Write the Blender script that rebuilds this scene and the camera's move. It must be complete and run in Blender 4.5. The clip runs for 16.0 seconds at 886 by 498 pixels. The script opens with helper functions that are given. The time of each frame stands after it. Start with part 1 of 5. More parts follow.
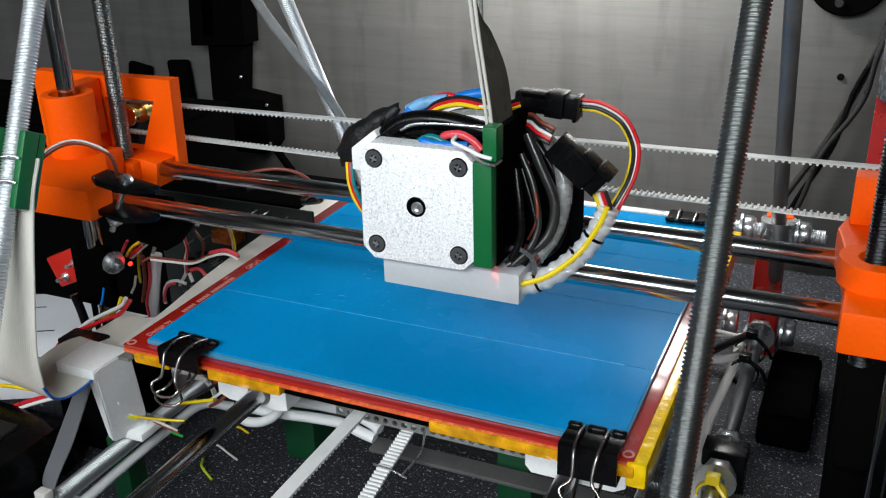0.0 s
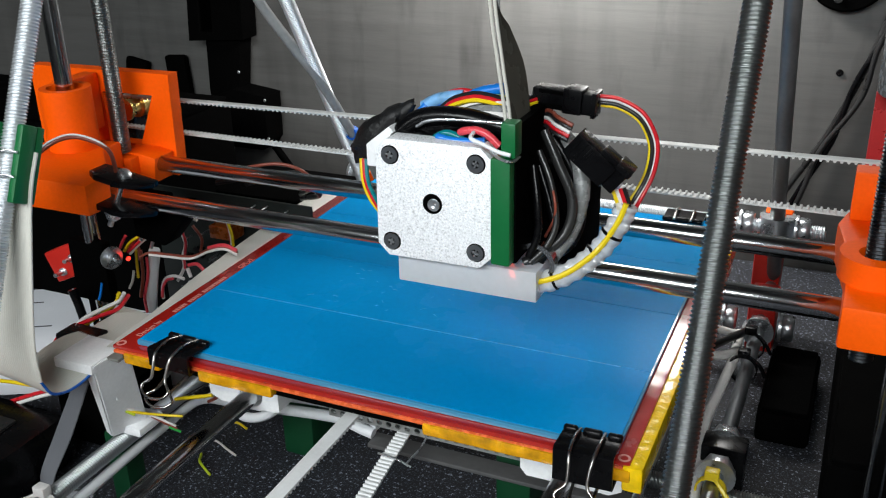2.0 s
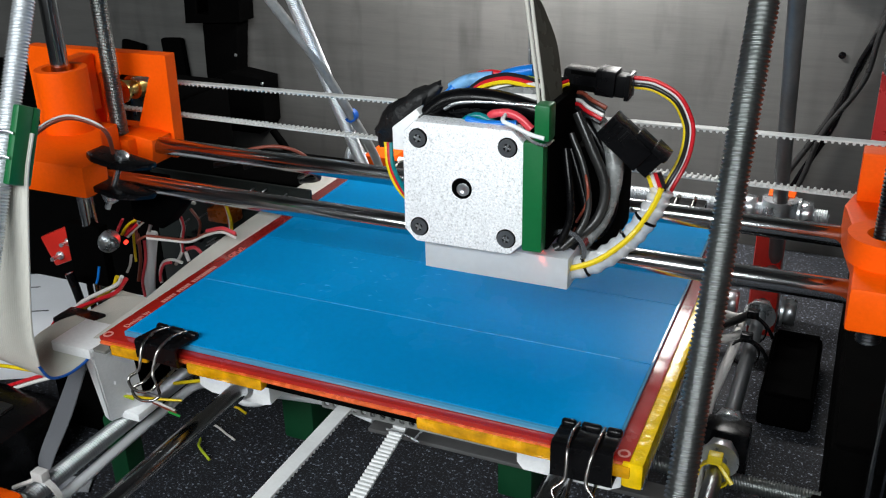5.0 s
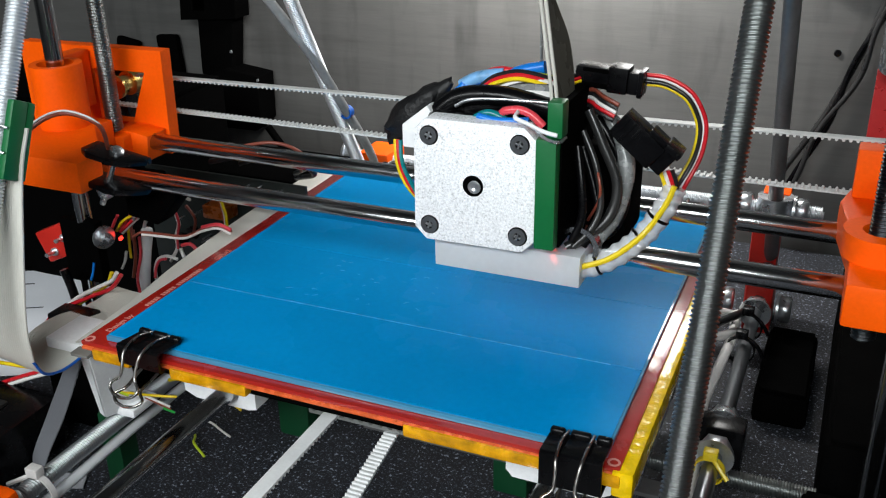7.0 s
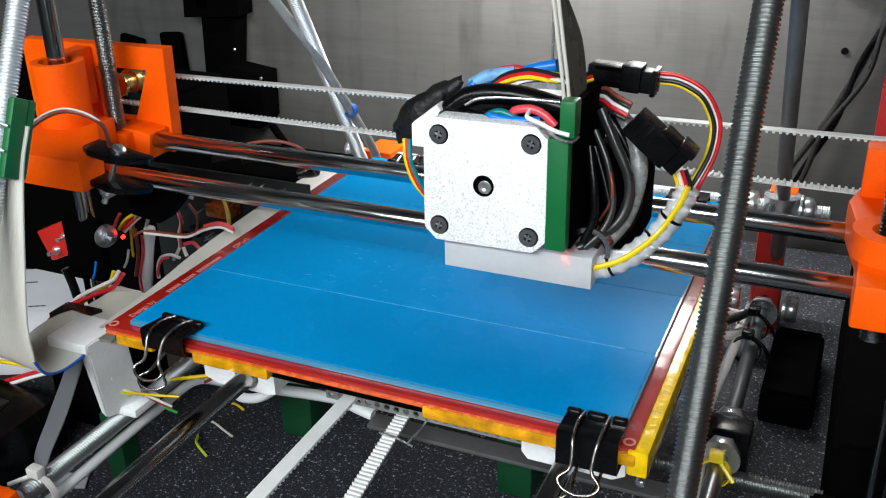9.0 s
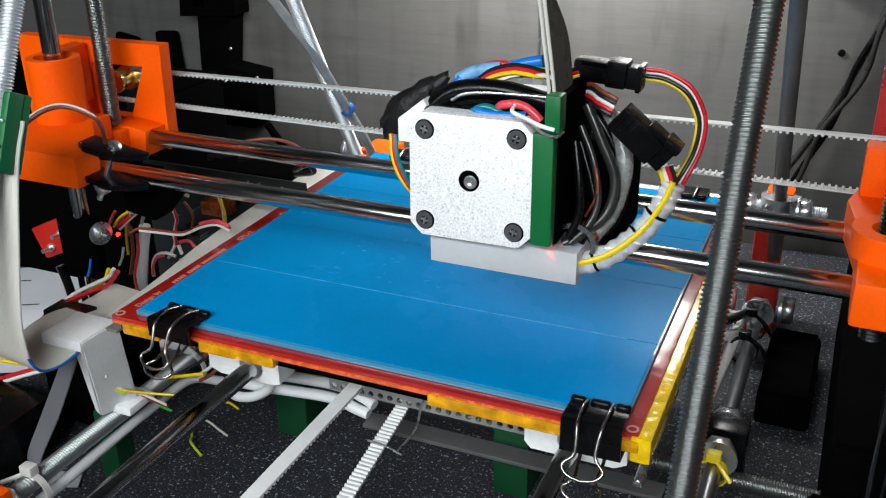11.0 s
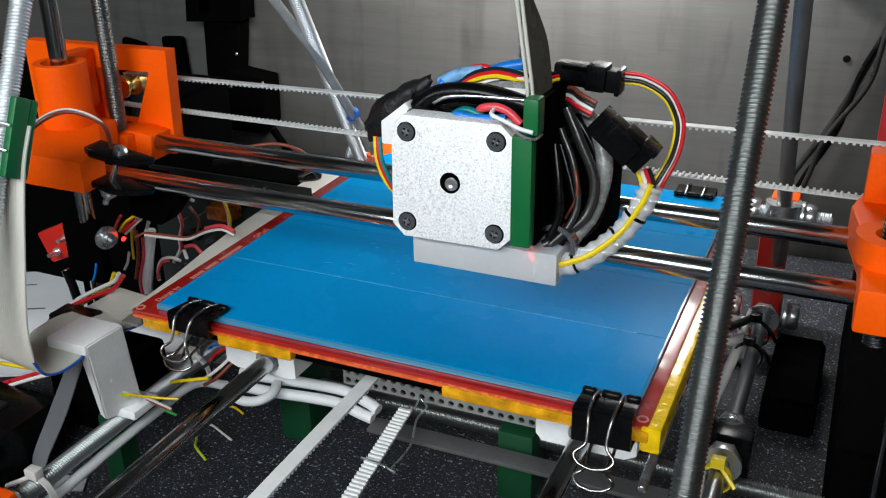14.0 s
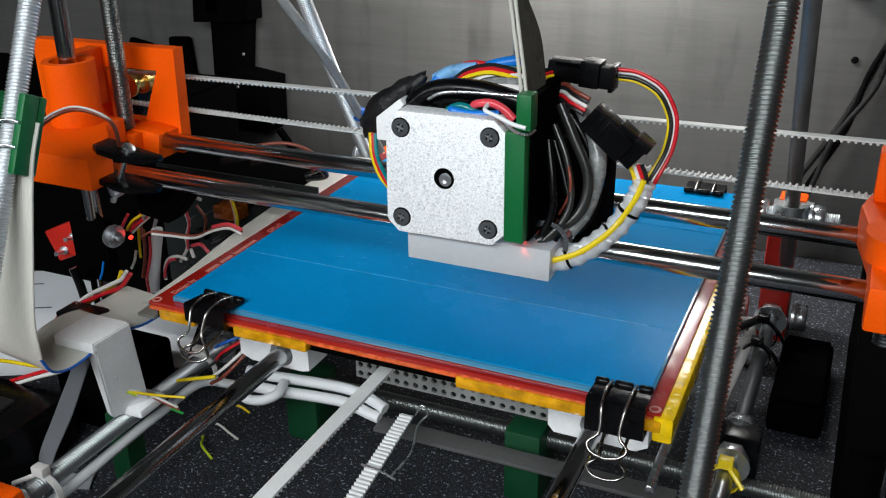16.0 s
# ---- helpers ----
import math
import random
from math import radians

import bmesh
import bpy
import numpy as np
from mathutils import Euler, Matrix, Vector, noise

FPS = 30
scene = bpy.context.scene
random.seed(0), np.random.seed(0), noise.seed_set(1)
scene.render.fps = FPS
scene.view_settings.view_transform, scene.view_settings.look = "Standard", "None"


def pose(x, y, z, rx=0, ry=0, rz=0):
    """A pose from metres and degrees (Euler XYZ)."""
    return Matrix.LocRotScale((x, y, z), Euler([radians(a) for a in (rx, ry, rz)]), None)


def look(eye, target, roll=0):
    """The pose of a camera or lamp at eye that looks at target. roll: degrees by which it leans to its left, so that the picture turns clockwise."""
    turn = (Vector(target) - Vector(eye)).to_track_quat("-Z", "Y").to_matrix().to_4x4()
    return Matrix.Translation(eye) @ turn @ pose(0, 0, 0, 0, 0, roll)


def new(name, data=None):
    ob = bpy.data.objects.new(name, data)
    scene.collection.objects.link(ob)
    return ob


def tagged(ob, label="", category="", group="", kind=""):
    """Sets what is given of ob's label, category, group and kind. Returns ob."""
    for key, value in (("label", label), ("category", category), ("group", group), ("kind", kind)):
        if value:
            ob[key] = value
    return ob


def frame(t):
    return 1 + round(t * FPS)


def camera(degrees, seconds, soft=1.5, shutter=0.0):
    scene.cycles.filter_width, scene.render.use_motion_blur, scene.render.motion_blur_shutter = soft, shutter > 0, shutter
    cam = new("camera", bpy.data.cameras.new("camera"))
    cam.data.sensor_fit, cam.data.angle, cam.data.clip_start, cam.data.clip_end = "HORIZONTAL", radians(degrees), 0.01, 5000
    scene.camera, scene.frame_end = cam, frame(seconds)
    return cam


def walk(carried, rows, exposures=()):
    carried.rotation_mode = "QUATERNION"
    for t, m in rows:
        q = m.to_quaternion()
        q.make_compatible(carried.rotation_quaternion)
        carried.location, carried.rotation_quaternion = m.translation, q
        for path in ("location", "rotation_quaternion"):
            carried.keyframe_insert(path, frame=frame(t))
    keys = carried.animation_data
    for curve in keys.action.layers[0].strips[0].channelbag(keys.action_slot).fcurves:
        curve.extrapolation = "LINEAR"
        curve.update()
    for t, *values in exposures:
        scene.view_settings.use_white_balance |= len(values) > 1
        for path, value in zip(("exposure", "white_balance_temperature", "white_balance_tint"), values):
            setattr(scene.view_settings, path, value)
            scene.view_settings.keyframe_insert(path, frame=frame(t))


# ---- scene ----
cam = camera(49.72, 16.0, soft=1.15)
# seconds, eye, yaw, pitch, roll
PATH = [
    (0.0, 0.1600, -0.2617, 0.1904, 24.63, -23.46, -1.57),
    (0.5, 0.1596, -0.2610, 0.1906, 24.58, -23.59, -1.59),
    (1.0, 0.1597, -0.2614, 0.1910, 24.59, -23.54, -1.62),
    (1.5, 0.1597, -0.2615, 0.1907, 24.62, -23.62, -1.62),
    (2.0, 0.1590, -0.2615, 0.1895, 24.46, -23.67, -1.44),
    (2.5, 0.1591, -0.2618, 0.1894, 24.52, -23.69, -1.53),
    (3.0, 0.1588, -0.2618, 0.1887, 24.37, -23.68, -1.39),
    (3.5, 0.1574, -0.2609, 0.1874, 24.29, -23.95, -1.34),
    (4.0, 0.1564, -0.2602, 0.1873, 24.44, -24.32, -1.55),
    (6.5, 0.1554, -0.2594, 0.1852, 23.84, -24.61, -0.98),
    (7.0, 0.1555, -0.2597, 0.1854, 23.93, -24.58, -1.17),
    (7.5, 0.1557, -0.2579, 0.1863, 24.20, -24.66, -1.48),
    (8.0, 0.1555, -0.2573, 0.1864, 24.20, -24.77, -1.52),
    (8.5, 0.1552, -0.2572, 0.1861, 24.16, -24.80, -1.49),
    (9.0, 0.1542, -0.2568, 0.1846, 24.19, -24.70, -1.20),
    (11.5, 0.1527, -0.2567, 0.1818, 23.69, -24.53, -0.67),
    (12.0, 0.1527, -0.2571, 0.1814, 23.61, -24.53, -0.57),
    (12.5, 0.1526, -0.2574, 0.1814, 23.76, -24.60, -0.65),
    (13.0, 0.1531, -0.2572, 0.1824, 23.93, -24.59, -0.80),
    (13.5, 0.1534, -0.2568, 0.1828, 24.00, -24.37, -0.78),
    (14.0, 0.1535, -0.2571, 0.1824, 24.16, -24.21, -0.81),
    (14.5, 0.1532, -0.2577, 0.1821, 24.18, -24.03, -0.74),
    (15.0, 0.1536, -0.2580, 0.1816, 24.57, -23.99, -0.71),
    (15.5, 0.1532, -0.2581, 0.1817, 24.48, -24.00, -0.73),
    (16.0, 0.1524, -0.2577, 0.1806, 24.46, -24.03, -0.75),
]


def aimed(x, y, z, yaw, pitch, roll):
    a, b = radians(yaw), radians(pitch)
    way = Vector((-math.sin(a) * math.cos(b), math.cos(a) * math.cos(b), math.sin(b)))
    return look((x, y, z), Vector((x, y, z)) + way, roll)


walk(cam, [(t, aimed(*r)) for t, *r in PATH],
     [(0.0, -0.2), (6.5, -0.2), (8.0, -0.22), (8.5, -0.08), (9.0, 0.02), (11.5, -0.16), (12.5, -0.2), (14.0, -0.27), (16.0, -0.36)])

# seconds, where the carriage stands on the cross rods, how far the bed has moved
TRAVEL = [
    (0.0, 0.0256, 0.0000),
    (0.5, 0.0267, -0.0015),
    (1.0, 0.0277, -0.0034),
    (1.5, 0.0298, -0.0039),
    (2.0, 0.0318, -0.0051),
    (2.5, 0.0329, -0.0070),
    (3.0, 0.0335, -0.0089),
    (3.5, 0.0353, -0.0102),
    (4.0, 0.0373, -0.0106),
    (6.5, 0.0449, -0.0173),
    (7.0, 0.0467, -0.0192),
    (7.2, 0.0546, -0.0108),
    (7.5, 0.0537, -0.0104),
    (8.0, 0.0518, -0.0098),
    (8.5, 0.0501, -0.0085),
    (9.0, 0.0488, -0.0065),
    (11.5, 0.0431, 0.0018),
    (12.0, 0.0421, 0.0037),
    (12.5, 0.0418, 0.0063),
    (13.0, 0.0398, 0.0068),
    (13.5, 0.0377, 0.0076),
    (14.0, 0.0363, 0.0096),
    (14.5, 0.0356, 0.0117),
    (15.0, 0.0350, 0.0137),
    (15.5, 0.0330, 0.0145),
    (16.0, 0.0311, 0.0153),
]

# ---- light ----
world = bpy.data.worlds.new("world")
scene.world = world
world.use_nodes = True
world.node_tree.nodes["Background"].inputs[0].default_value = (0.75, 0.82, 1.0, 1)
world.node_tree.nodes["Background"].inputs[1].default_value = 0.05
scene.view_settings.exposure = 0.0


def area(name, at, target, size, watts, colour, size_y=None):
    d = bpy.data.lights.new(name, "AREA")
    d.energy, d.color, d.size = watts, colour, size
    if size_y:
        d.shape, d.size_y = "RECTANGLE", size_y
    ob = new(name, d)
    ob.matrix_world = look(at, target)
    return ob


area("tube_lamp", (0.0, -0.80, 0.55), (0.0, 0.05, 0.0), 1.10, 16.0, (0.93, 0.985, 1.0), 0.25)
area("shelf_strip", (-0.055, 0.340, 0.205), (-0.055, 0.425, 0.10), 0.15, 2.5, (1.0, 0.99, 0.97), 0.02)
area("shelf_panel", (0.066, 0.392, 0.205), (0.06, 0.10, 0.0), 0.085, 0.75, (1.0, 0.99, 0.96), 0.16)


# ---- materials ----
def mat(name, colour, rough=0.5, metal=0.0, vary=0.12, scale=60.0, bump=0.0, fine=900.0, coat=0.0, emit=0.0, alpha=1.0,
        trans=0.0, stretch=(1, 1, 1), spec=0.5, rvary=0.1):
    m = bpy.data.materials.new(name)
    m.use_nodes = True
    n, l = m.node_tree.nodes, m.node_tree.links
    b = n["Principled BSDF"]
    b.inputs["Roughness"].default_value, b.inputs["Metallic"].default_value = rough, metal
    b.inputs["Coat Weight"].default_value, b.inputs["Coat Roughness"].default_value = coat, 0.08
    b.inputs["Transmission Weight"].default_value, b.inputs["Alpha"].default_value = trans, alpha
    b.inputs["Specular IOR Level"].default_value = spec
    co = n.new("ShaderNodeTexCoord")
    mp = n.new("ShaderNodeMapping")
    mp.inputs["Scale"].default_value = stretch
    l.new(co.outputs["Object"], mp.inputs["Vector"])
    big, small = n.new("ShaderNodeTexNoise"), n.new("ShaderNodeTexNoise")
    big.inputs["Scale"].default_value, small.inputs["Scale"].default_value = scale, fine
    big.inputs["Detail"].default_value = 5
    for t in (big, small):
        l.new(mp.outputs[0], t.inputs["Vector"])
    mix = n.new("ShaderNodeMath")
    mix.operation = "ADD"
    l.new(big.outputs["Fac"], mix.inputs[0])
    half = n.new("ShaderNodeMath")
    half.operation = "MULTIPLY"
    half.inputs[1].default_value = 0.5
    l.new(small.outputs["Fac"], half.inputs[0])
    l.new(half.outputs[0], mix.inputs[1])
    ramp = n.new("ShaderNodeMapRange")
    ramp.inputs["From Min"].default_value, ramp.inputs["From Max"].default_value = 0.45, 1.05
    ramp.inputs["To Min"].default_value, ramp.inputs["To Max"].default_value = 1 - vary, 1 + vary
    l.new(mix.outputs[0], ramp.inputs["Value"])
    mul = n.new("ShaderNodeVectorMath")
    mul.operation = "SCALE"
    mul.inputs[0].default_value = colour
    l.new(ramp.outputs[0], mul.inputs["Scale"])
    l.new(mul.outputs[0], b.inputs["Base Color"])
    rr = n.new("ShaderNodeMapRange")
    rr.inputs["From Min"].default_value, rr.inputs["From Max"].default_value = 0.3, 0.7
    rr.inputs["To Min"].default_value, rr.inputs["To Max"].default_value = max(0.02, rough - rvary), min(1, rough + rvary)
    l.new(big.outputs["Fac"], rr.inputs["Value"])
    l.new(rr.outputs[0], b.inputs["Roughness"])
    if bump:
        bp = n.new("ShaderNodeBump")
        bp.inputs["Strength"].default_value, bp.inputs["Distance"].default_value = bump, 0.0006
        l.new(small.outputs["Fac"], bp.inputs["Height"])
        l.new(bp.outputs[0], b.inputs["Normal"])
    if emit:
        b.inputs["Emission Color"].default_value, b.inputs["Emission Strength"].default_value = (*colour, 1), emit
    return m


def layered(name, colour, rough, pitch, bump=0.5, spec=0.5):
    """Printed plastic: fine level layers."""
    m = mat(name, colour, rough, vary=0.1, scale=40, fine=700, spec=spec)
    n, l = m.node_tree.nodes, m.node_tree.links
    co, sep, wave = n.new("ShaderNodeTexCoord"), n.new("ShaderNodeMapping"), n.new("ShaderNodeTexWave")
    l.new(co.outputs["Object"], sep.inputs["Vector"])
    wave.bands_direction = "Z"
    wave.inputs["Scale"].default_value = math.pi / (10 * pitch)
    wave.inputs["Distortion"].default_value, wave.inputs["Detail"].default_value = 0.6, 1.0
    l.new(sep.outputs[0], wave.inputs["Vector"])
    bp = n.new("ShaderNodeBump")
    bp.inputs["Strength"].default_value, bp.inputs["Distance"].default_value = bump, 0.0002
    l.new(wave.outputs["Fac"], bp.inputs["Height"])
    l.new(bp.outputs[0], n["Principled BSDF"].inputs["Normal"])
    return m


def speckled():
    m = mat("speckled_worktop", (0.007, 0.0075, 0.010), 0.7, vary=0.5, scale=30, fine=500, bump=0.15)
    n, l = m.node_tree.nodes, m.node_tree.links
    b = n["Principled BSDF"]
    base = b.inputs["Base Color"].links[0].from_socket
    co = n.new("ShaderNodeTexCoord")
    for size, cut, col in ((1000.0, 0.585, (0.08, 0.09, 0.115, 1)), (620.0, 0.615, (0.34, 0.38, 0.45, 1)), (1500.0, 0.60, (0.05, 0.06, 0.085, 1))):
        no, ra, mx = n.new("ShaderNodeTexNoise"), n.new("ShaderNodeValToRGB"), n.new("ShaderNodeMix")
        no.inputs["Scale"].default_value, no.inputs["Detail"].default_value = size, 3
        l.new(co.outputs["Object"], no.inputs["Vector"])
        ra.color_ramp.elements[0].position, ra.color_ramp.elements[1].position = cut, cut + 0.05
        l.new(no.outputs["Fac"], ra.inputs[0])
        mx.data_type = "RGBA"
        l.new(ra.outputs[0], mx.inputs["Factor"])
        l.new(base, mx.inputs["A"])
        mx.inputs["B"].default_value = col
        base = mx.outputs["Result"]
    l.new(base, b.inputs["Base Color"])
    return m


ORANGE = layered("orange_printed_plastic", (0.92, 0.10, 0.0), 0.5, 0.0003, 0.15, 0.16)
GREEN = layered("green_printed_plastic", (0.0, 0.12, 0.03), 0.4, 0.0003, 0.15)
WHITE_PRINT = layered("white_printed_plastic", (0.88, 0.89, 0.90), 0.5, 0.0003, 0.3)
CHROME = mat("hardened_steel", (0.54, 0.55, 0.56), 0.18, 1.0, 0.08, 50, 0, 400, rvary=0.03)
THREAD = mat("oiled_thread_steel", (0.25, 0.265, 0.26), 0.38, 1.0, 0.08, 40, 0, 400, rvary=0.03)
THREAD_MID = mat("grey_thread_zinc", (0.42, 0.44, 0.46), 0.40, 0.9, 0.08, 40, 0, 400, rvary=0.03)
THREAD_ZINC = mat("bright_thread_zinc", (0.70, 0.73, 0.76), 0.46, 0.8, 0.08, 40, 0, 400, rvary=0.03)
WIRE_STEEL = mat("nickel_wire", (0.40, 0.38, 0.36), 0.28, 1.0, 0.1, 60, 0, 400)
DULL_ROD = mat("dull_steel_rod", (0.20, 0.20, 0.20), 0.5, 0.7, 0.15, 60, 0, 400)
ZINC = mat("zinc_plated_steel", (0.72, 0.75, 0.78), 0.30, 0.95, 0.18, 90, 0.1, 900)
DARK_STEEL = mat("dark_steel", (0.30, 0.32, 0.34), 0.36, 1.0, 0.12, 60, 0, 900, rvary=0.04)
BLACK_STEEL = mat("black_oxide_steel", (0.06, 0.065, 0.07), 0.3, 1.0, 0.1, 60, 0)
CAST = mat("cast_aluminium", (0.88, 0.90, 0.93), 0.40, 0.1, 0.28, 1300, 0.5, 2400, rvary=0.2)
BLACK = mat("black_plastic", (0.0025, 0.0025, 0.003), 0.25, 0, 0.3, 80, 0.05, spec=0.22)
MATT_BLACK = mat("matt_black_plastic", (0.0012, 0.0012, 0.0012), 0.8, 0, 0.3, 80, 0.1, spec=0.015)
TAPE_BLACK = mat("black_cloth_tape", (0.003, 0.003, 0.0035), 0.55, 0, 0.3, 150, 0.6, 700)
RED_PCB = mat("red_solder_mask", (0.36, 0.014, 0.010), 0.2, 0, 0.15, 50, 0.05, 600, coat=0.9)
GLASS = mat("glass_edge", (0.05, 0.24, 0.40), 0.12, 0, 0.05, 30, 0, 300, coat=0.6)
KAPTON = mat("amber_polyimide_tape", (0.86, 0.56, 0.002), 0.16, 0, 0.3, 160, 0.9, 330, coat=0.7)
# KAPTON's tape again: dimmer light and the red board put into its colour
KAPTON_FRONT = mat("shaded_amber_tape", (0.62, 0.29, 0.002), 0.2, 0, 0.45, 160, 0.9, 330, coat=0.7)
AMBER_EDGE = mat("orange_film", (0.70, 0.12, 0.03), 0.25, 0, 0.25, 200, 0.3, 400, coat=0.5)
WORKTOP = speckled()
BELT_GREY = mat("pale_grey_belt", (0.58, 0.59, 0.58), 0.5, 0, 0.1, 90, 0.1)
WHITE_BELT = mat("white_rubber_belt", (0.80, 0.81, 0.81), 0.5, 0, 0.08, 90, 0.1)
RIBBON = mat("grey_ribbon_cable", (0.56, 0.55, 0.50), 0.42, 0, 0.06, 60, 0.05)
RIBBON_DARK = mat("dark_grey_ribbon_cable", (0.060, 0.056, 0.046), 0.3, 0, 0.12, 60, 0.05)
RIBBON_THIN = mat("thin_grey_ribbon_cable", (0.15, 0.155, 0.17), 0.42, 0, 0.08, 60, 0.05)
PAPER = mat("white_paper", (0.72, 0.74, 0.78), 0.8, 0, 0.05, 30, 0.05)
INK = mat("dark_ink", (0.06, 0.06, 0.07), 0.7)
SILK = mat("pale_silkscreen", (0.62, 0.24, 0.20), 0.6)
ACRYLIC = mat("frosted_acrylic", (0.84, 0.88, 0.92), 0.42, 0, 0.06, 60, 0.1, 500, trans=0.5)
CLEAR = mat("clear_sleeve", (0.26, 0.27, 0.27), 0.25, 0, 0.25, 300, 0.3, 500, trans=0.2)
HOSE_CLEAR = mat("clear_hose_plastic", (0.24, 0.25, 0.25), 0.4, 0, 0.2, 120, 0.1, 500, spec=0.3)
MILKY_BLUE = mat("milky_blue_sleeve", (0.16, 0.36, 0.62), 0.35, 0, 0.3, 200, 0.3, 500)
W_BRIGHT = mat("bright_blue_sleeve", (0.005, 0.17, 0.62), 0.35)
W_PINK = mat("pale_red_wire", (0.72, 0.06, 0.08), 0.3)
W_CLEAN = mat("clean_white_plastic", (0.80, 0.82, 0.84), 0.4, 0, 0.05)
GREY_PLATE = mat("grey_base_plate", (0.22, 0.22, 0.20), 0.4, 0.2, 0.2, 60, 0.1)
WALL_PAINT = mat("grey_wall_paint", (0.13, 0.13, 0.13), 0.8, 0, 0.06, 3, 0.1, 200)
CEIL_PAINT = mat("grey_ceiling_paint", (0.16, 0.16, 0.16), 0.8, 0, 0.04, 3, 0.1, 200)
FLOOR_WOOD = mat("grey_floor_boards", (0.10, 0.10, 0.10), 0.6, 0, 0.3, 4, 0.1, 90, stretch=(1, 6, 1))


def brushed_panel():
    """Grey panel with level brush lines, grime that runs down and a little cloudiness."""
    m = mat("brushed_grey_panel", (0.094, 0.092, 0.088), 0.6, 0.0, 0.10, 14, 0.12, 160, stretch=(0.6, 1, 9))
    n, l = m.node_tree.nodes, m.node_tree.links
    b = n["Principled BSDF"]
    base = b.inputs["Base Color"].links[0].from_socket
    co = n.new("ShaderNodeTexCoord")
    for scale, stretch, lo, hi, dark in ((9.0, (4.0, 1, 0.5), 0.50, 0.72, 0.72), (26.0, (2.5, 1, 0.6), 0.56, 0.75, 0.7), (5.0, (1, 1, 1), 0.45, 0.7, 0.86), (240.0, (0.12, 1, 1.6), 0.45, 0.75, 0.88)):
        mp, no, ra, mx = n.new("ShaderNodeMapping"), n.new("ShaderNodeTexNoise"), n.new("ShaderNodeMapRange"), n.new("ShaderNodeVectorMath")
        mp.inputs["Scale"].default_value = stretch
        l.new(co.outputs["Object"], mp.inputs["Vector"])
        no.inputs["Scale"].default_value, no.inputs["Detail"].default_value = scale, 4
        l.new(mp.outputs[0], no.inputs["Vector"])
        ra.inputs["From Min"].default_value, ra.inputs["From Max"].default_value = lo, hi
        ra.inputs["To Min"].default_value, ra.inputs["To Max"].default_value = 1.0, dark
        l.new(no.outputs["Fac"], ra.inputs["Value"])
        mx.operation = "SCALE"
        l.new(base, mx.inputs[0])
        l.new(ra.outputs[0], mx.inputs["Scale"])
        base = mx.outputs[0]
    l.new(base, b.inputs["Base Color"])
    return m


BACK_PANEL = brushed_panel()
W_RED = mat("red_wire", (0.55, 0.012, 0.02), 0.3)
W_YEL = mat("yellow_wire", (0.75, 0.55, 0.01), 0.3)
W_BLK = mat("black_wire", (0.012, 0.012, 0.013), 0.3)
W_WHT = mat("white_wire", (0.72, 0.70, 0.68), 0.35)
W_BLU = mat("blue_wire", (0.01, 0.10, 0.45), 0.3)
W_GRN = mat("green_wire", (0.02, 0.30, 0.05), 0.35)
W_TEAL = mat("teal_wire", (0.0, 0.18, 0.20), 0.3)
W_LIME = mat("lime_wire", (0.42, 0.52, 0.02), 0.35)
W_GREY = mat("grey_cable", (0.018, 0.018, 0.018), 0.3, coat=0.15)
W_BROWN = mat("brown_wire", (0.22, 0.05, 0.03), 0.35)
# green plastic with the shade under the bed put into the colour
FOOT_GREEN = mat("shaded_green_plastic", (0.0, 0.045, 0.014), 0.5)
LED_RED = mat("red_light", (1.0, 0.03, 0.015), 0.3, emit=3.0)
LED_SOFT = mat("dim_red_light", (1.0, 0.10, 0.06), 0.3, emit=2.2)
W_AMBER = mat("brown_amber_tape", (0.30, 0.07, 0.006), 0.3, 0, 0.6, 200)
BRASS = mat("brass", (0.75, 0.52, 0.18), 0.25, 1.0)
# true red on the terminal; on the rear clamps orange with its shade
RED_PLASTIC = mat("red_plastic", (0.55, 0.02, 0.012), 0.4)
RED_CLEAR = mat("translucent_red_plastic", (0.6, 0.03, 0.03), 0.3, trans=0.3)


def tape_blue():
    m = mat("blue_masking_tape", (0.0, 0.245, 0.57), 0.27, 0, 0.10, 16, 0.05, 420, spec=0.022, rvary=0.04)
    n, l = m.node_tree.nodes, m.node_tree.links
    b = n["Principled BSDF"]
    base = b.inputs["Base Color"].links[0].from_socket
    co, mp = n.new("ShaderNodeTexCoord"), n.new("ShaderNodeMapping")
    mp.inputs["Rotation"].default_value, mp.inputs["Scale"].default_value = (0, 0, 0.5), (1.0, 5.0, 1)
    l.new(co.outputs["Object"], mp.inputs["Vector"])
    no, ra, mx = n.new("ShaderNodeTexNoise"), n.new("ShaderNodeValToRGB"), n.new("ShaderNodeMix")
    no.inputs["Scale"].default_value, no.inputs["Detail"].default_value = 70, 8
    l.new(mp.outputs[0], no.inputs["Vector"])
    ra.color_ramp.elements[0].position, ra.color_ramp.elements[1].position = 0.65, 0.80
    ra.color_ramp.elements[1].color = (0.5, 0.5, 0.5, 1)
    l.new(no.outputs["Fac"], ra.inputs[0])
    mx.data_type = "RGBA"
    l.new(ra.outputs[0], mx.inputs["Factor"])
    l.new(base, mx.inputs["A"])
    mx.inputs["B"].default_value = (0.03, 0.28, 0.57, 1)
    l.new(mx.outputs["Result"], b.inputs["Base Color"])
    return m


BLUE = tape_blue()
SEAM = mat("pale_tape_edge", (0.03, 0.30, 0.58), 0.5, 0, 0.6, 300, 0.1, 900)


